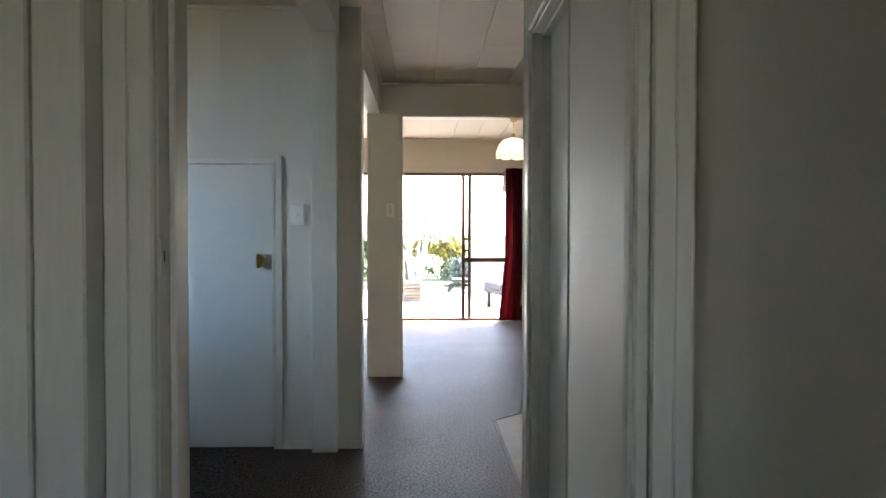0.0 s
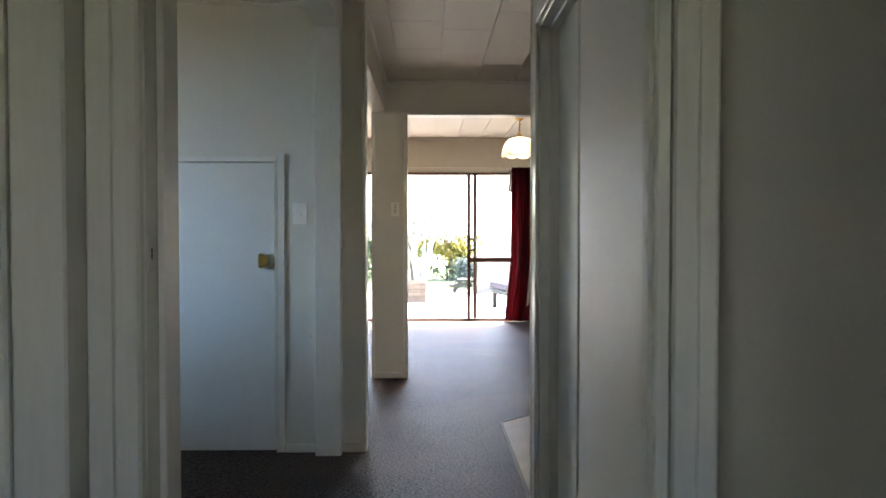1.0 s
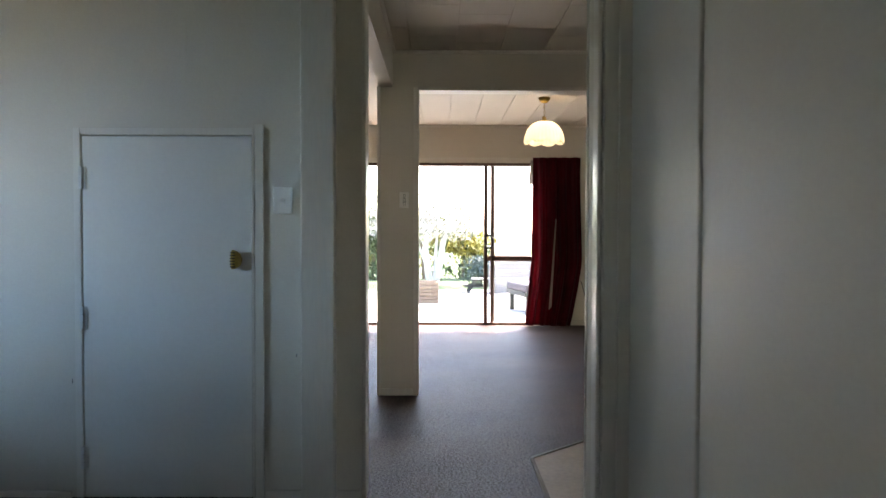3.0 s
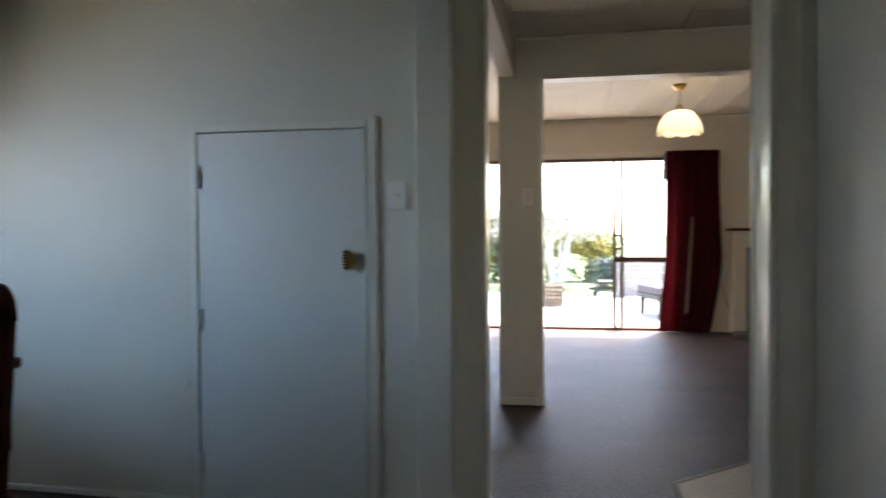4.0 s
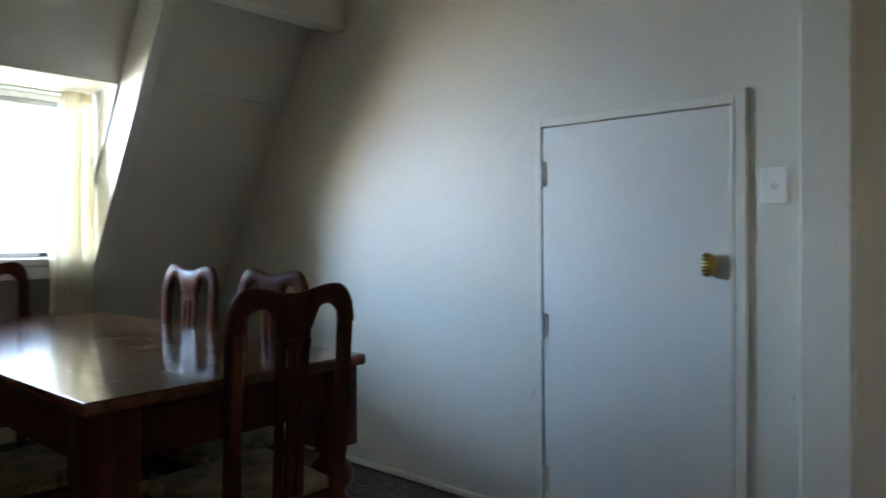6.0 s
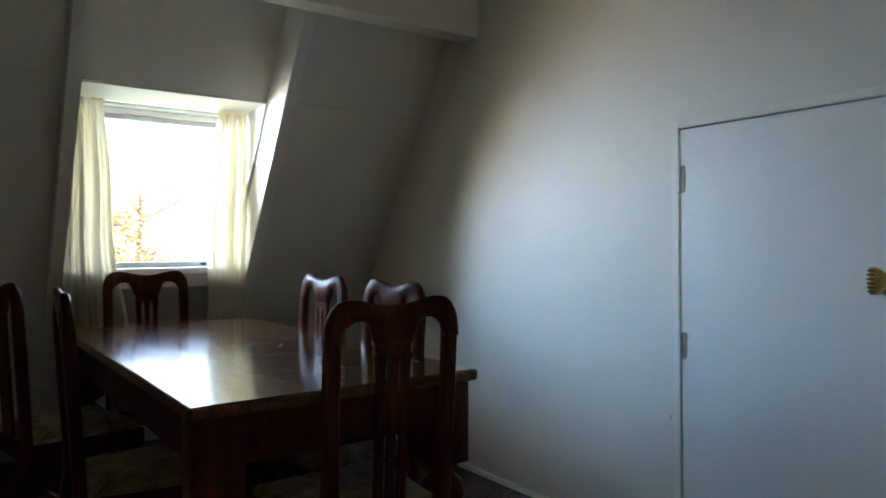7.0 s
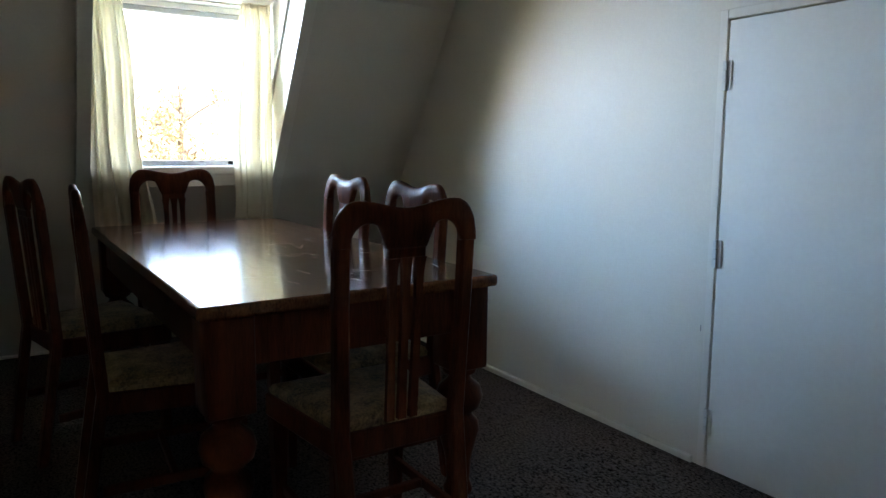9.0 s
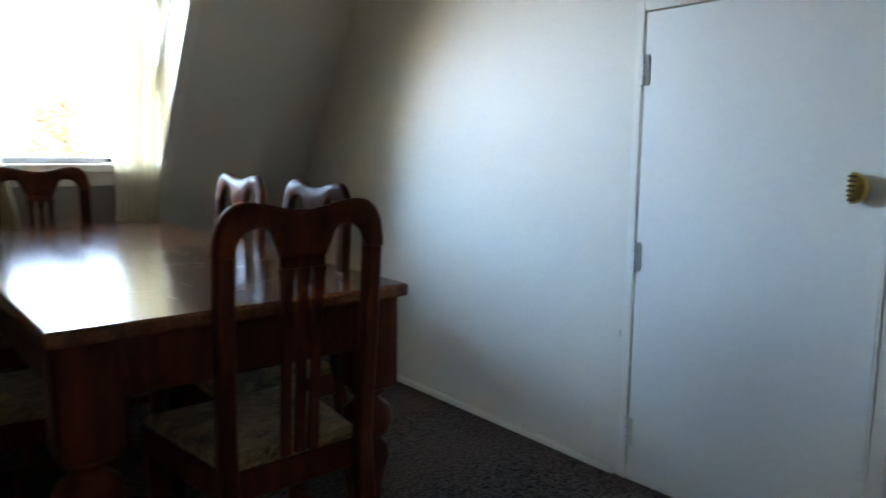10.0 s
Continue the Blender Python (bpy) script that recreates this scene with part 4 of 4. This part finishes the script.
structure("pavement", boxed(-9, 9, 9.9, 15.8, -0.155, -0.08, 0.01), PATIO, "pale sunlit concrete patio", "patio")


def leaf_cloud(bm, centre, radii, count, size, rnd, shell=0.5):
    for _ in range(count):
        while True:
            p = Vector((rnd.uniform(-1, 1), rnd.uniform(-1, 1), rnd.uniform(-1, 1)))
            if shell < p.length < 1:
                break
        p = Vector(centre) + Vector((p.x * radii[0], p.y * radii[1], p.z * radii[2]))
        q = Euler((rnd.uniform(0, 6.28), rnd.uniform(0, 6.28), rnd.uniform(0, 6.28))).to_matrix()
        s = size * rnd.uniform(0.6, 1.4)
        bm.faces.new([bm.verts.new(p + q @ Vector(v) * s) for v in ((-1, 0, 0), (0, -0.45, 0.1), (1, 0, 0), (0, 0.45, 0.1))])


def raw_part(name, bm, material, parent, label=""):
    me = bpy.data.meshes.new(name)
    bm.to_mesh(me)
    bm.free()
    me.materials.append(material)
    ob = new(name, me)
    ob.parent = parent
    return tagged(ob, label)


rnd = random.Random(5)
tree = thing("tree", "pale multi-stemmed garden tree with thin blossom", "tree", pose(0.15, 18.2, -0.16))
bm = bmesh.new()
STEMS = (((-0.28, 0.20), (-0.37, 0.90), (-0.30, 1.35), (-0.16, 1.75)), ((-0.07, 0.20), (0.055, 1.0), (0.20, 1.62), (0.34, 2.1)),
         ((-0.14, 0.30), (-0.10, 1.0), (-0.06, 1.6), (-0.10, 2.0)), ((-0.33, 0.5), (-0.62, 1.1), (-0.80, 1.6), (-1.05, 2.0)))
for k, stem in enumerate(STEMS):
    r = (0.085, 0.080, 0.045, 0.050)[k]
    tube(bm, [(-0.17, 0, 0)] + [(x, 0.04 * k, z) for x, z in stem], [r * 1.2, r, r * 0.85, r * 0.6, r * 0.25], 10)
    for _ in range(9):
        q = rnd.randint(1, 2)
        u = rnd.random()
        b0 = Vector((stem[q][0] * (1 - u) + stem[q + 1][0] * u, 0.04 * k, stem[q][1] * (1 - u) + stem[q + 1][1] * u))
        e = b0 + Vector((rnd.uniform(-0.6, 0.6), rnd.uniform(-0.5, 0.5), rnd.uniform(0.15, 0.55)))
        tube(bm, [b0, (b0 + e) / 2 + Vector((0, 0, 0.06)), e], [0.022, 0.013, 0.005], 5)
raw_part("trunk", bm, BARK, tree, "pale smooth stems and branches")
bm = bmesh.new()
for k in range(96):
    leaf_cloud(bm, (rnd.uniform(-1.6, 0.85), rnd.uniform(-0.7, 0.7), 1.25 + 0.55 * abs(rnd.gauss(0, 1))), (0.28, 0.28, 0.22), 75, 0.034, rnd, 0.0)
raw_part("crown", bm, PALE, tree, "thin pale leaves and blossom")

hedge = thing("hedge", "tall dense green and golden garden hedge", "hedge", pose(0, 20.5, -0.16))
bm, bg = bmesh.new(), bmesh.new()
for k in range(135):
    x = rnd.uniform(-7, 1.28)
    z = rnd.uniform(0.15, 1.75)
    leaf_cloud(bg if (rnd.random() < (0.5 if -0.1 < x < 1.1 else 0.25) and z > 0.35) else bm, (x, rnd.uniform(-0.4, 0.4), z), (0.5, 0.4, 0.35), 130, 0.07, rnd, 0.2)
raw_part("foliage", bm, LEAF, hedge)
raw_part("golden_foliage", bg, GOLD, hedge, "golden yellow leaves")
bm = bmesh.new()
for k in range(16):
    x = -6.8 + 0.50 * k + rnd.uniform(-0.1, 0.1)
    tube(bm, [(x, 0, 0), (x + rnd.uniform(-0.15, 0.15), 0, 0.9), (x + rnd.uniform(-0.3, 0.3), 0, 1.7)], [0.05, 0.04, 0.015], 6)
raw_part("stems", bm, DARKBARK, hedge)

shrub = thing("shrub", "rounded blue-green shrub on the lawn", "shrub", pose(1.10, 17.6, -0.16))
bm = bmesh.new()
for k in range(16):
    leaf_cloud(bm, (rnd.uniform(-0.25, 0.25), rnd.uniform(-0.25, 0.25), rnd.uniform(0.15, 0.6)), (0.2, 0.2, 0.18), 90, 0.04, rnd, 0.1)
raw_part("foliage", bm, BLUEGREEN, shrub)
bm = bmesh.new()
tube(bm, [(0, 0, 0), (0.02, 0, 0.25), (0.0, 0.02, 0.5)], [0.03, 0.02, 0.01], 6)
raw_part("stem", bm, DARKBARK, shrub)

planter = thing("planter_box", "slatted timber planter box on the patio", "planter", pose(-0.10, 13.3, -0.08))
for z in (0.0, 0.062, 0.124, 0.186, 0.248, 0.310):
    part("slat", boxed(-0.22, 0.22, -0.22, -0.20, z + 0.005, z + 0.056, 0.004), PLANT_WOOD, planter)
    part("slat", boxed(-0.22, 0.22, 0.20, 0.22, z + 0.005, z + 0.056, 0.004), PLANT_WOOD, planter)
    part("slat", boxed(-0.22, -0.20, -0.199, 0.199, z + 0.005, z + 0.056, 0.004), PLANT_WOOD, planter)
    part("slat", boxed(0.20, 0.22, -0.199, 0.199, z + 0.005, z + 0.056, 0.004), PLANT_WOOD, planter)
for sx in (-1, 1):
    for sy in (-1, 1):
        part("corner_post", boxed(sx * 0.18 - 0.018, sx * 0.18 + 0.018, sy * 0.18 - 0.018, sy * 0.18 + 0.018, 0.0, 0.375), PLANT_WOOD, planter)
part("soil", boxed(-0.16, 0.16, -0.16, 0.16, 0.28, 0.33), DARKBARK, planter, "dark potting soil")

pic = thing("picnic_table", "low weathered timber picnic table on the patio", "picnic table", pose(0.98, 15.3, -0.08, 0, 0, 90) @ Matrix.Scale(0.62, 4))
for k in range(5):
    part("top_board", boxed(-0.5, 0.5, -0.33 + 0.135 * k, -0.21 + 0.135 * k, 0.42, 0.455, 0.004), GREYWOOD, pic)
for sx in (-1, 1):
    for s in (-1, 1):
        bm = bmesh.new()
        prism(bm, [(s * 0.12, 0.42), (s * 0.20, 0.42), (s * 0.52, 0.0), (s * 0.43, 0.0)], 0, sx * 0.34 - 0.02, sx * 0.34 + 0.02)
        part("leg", bm, GREYWOOD, pic)
    part("cross_beam", boxed(sx * 0.34 + 0.021, sx * 0.34 + 0.055, -0.6, 0.6, 0.20, 0.25), GREYWOOD, pic)
for s in (-1, 1):
    part("bench_board", boxed(-0.5, 0.5, s * 0.55 - 0.1, s * 0.55 + 0.1, 0.251, 0.285, 0.004), GREYWOOD, pic)

lo = thing("outdoor_lounger", "low outdoor lounge seat with a grey cushion on the patio", "outdoor seat", pose(1.83, 11.97, -0.08, 0, 0, 12.4))
part("cushion", boxed(-0.55, 0.55, -0.45, 0.45, 0.33, 0.45, 0.035, seg=3), CUSHION, lo, "thick pale grey seat cushion")
part("frame", boxed(-0.55, 0.55, -0.45, 0.45, 0.26, 0.329, 0.006), GREYWOOD, lo)
for sx in (-1, 1):
    for sy in (-1, 1):
        part("leg", boxed(sx * 0.48 - 0.03, sx * 0.48 + 0.03, sy * 0.38 - 0.03, sy * 0.38 + 0.03, 0, 0.259), GREYWOOD, lo)

fence = thing("fence", "low pale horizontal-board fence beside the lawn", "fence", pose(3.0, 14.9, -0.16))
for k in range(5):
    part("board", boxed(-1.9, 3.0, -0.012, 0.012, 0.10 + 0.15 * k, 0.242 + 0.15 * k, 0.003), FENCE, fence)
for x in (-1.85, 0.0, 1.6, 2.9):
    part("post", boxed(x - 0.05, x + 0.05, 0.013, 0.10, 0, 0.86), FENCE, fence)

# trees beyond the dining window
rust = thing("tree", "autumn tree with rust and golden leaves", "tree", pose(-17.0, 5.9, -0.16))
bm = bmesh.new()
tube(bm, [(0, 0, 0), (0.1, 0, 0.9), (0.0, 0.1, 1.8), (0.2, 0, 2.9)], [0.16, 0.12, 0.08, 0.02], 8)
for k in range(14):
    z = rnd.uniform(0.8, 2.4)
    e = Vector((rnd.uniform(-0.9, 0.9), rnd.uniform(-1.1, 1.1), z + rnd.uniform(0.2, 0.7)))
    tube(bm, [(0.05, 0.05, z), (e + Vector((0, 0, z))) / 2 + Vector((0, 0, 0.0)), e], [0.05, 0.03, 0.01], 5)
raw_part("trunk", bm, DARKBARK, rust)
bm = bmesh.new()
for k in range(60):
    leaf_cloud(bm, (rnd.uniform(-0.9, 0.9), rnd.gauss(0, 0.75), rnd.uniform(0.5, 2.7)), (0.36, 0.36, 0.28), 90, 0.05, rnd, 0.0)
raw_part("crown", bm, RUST, rust, "rust and golden leaves")
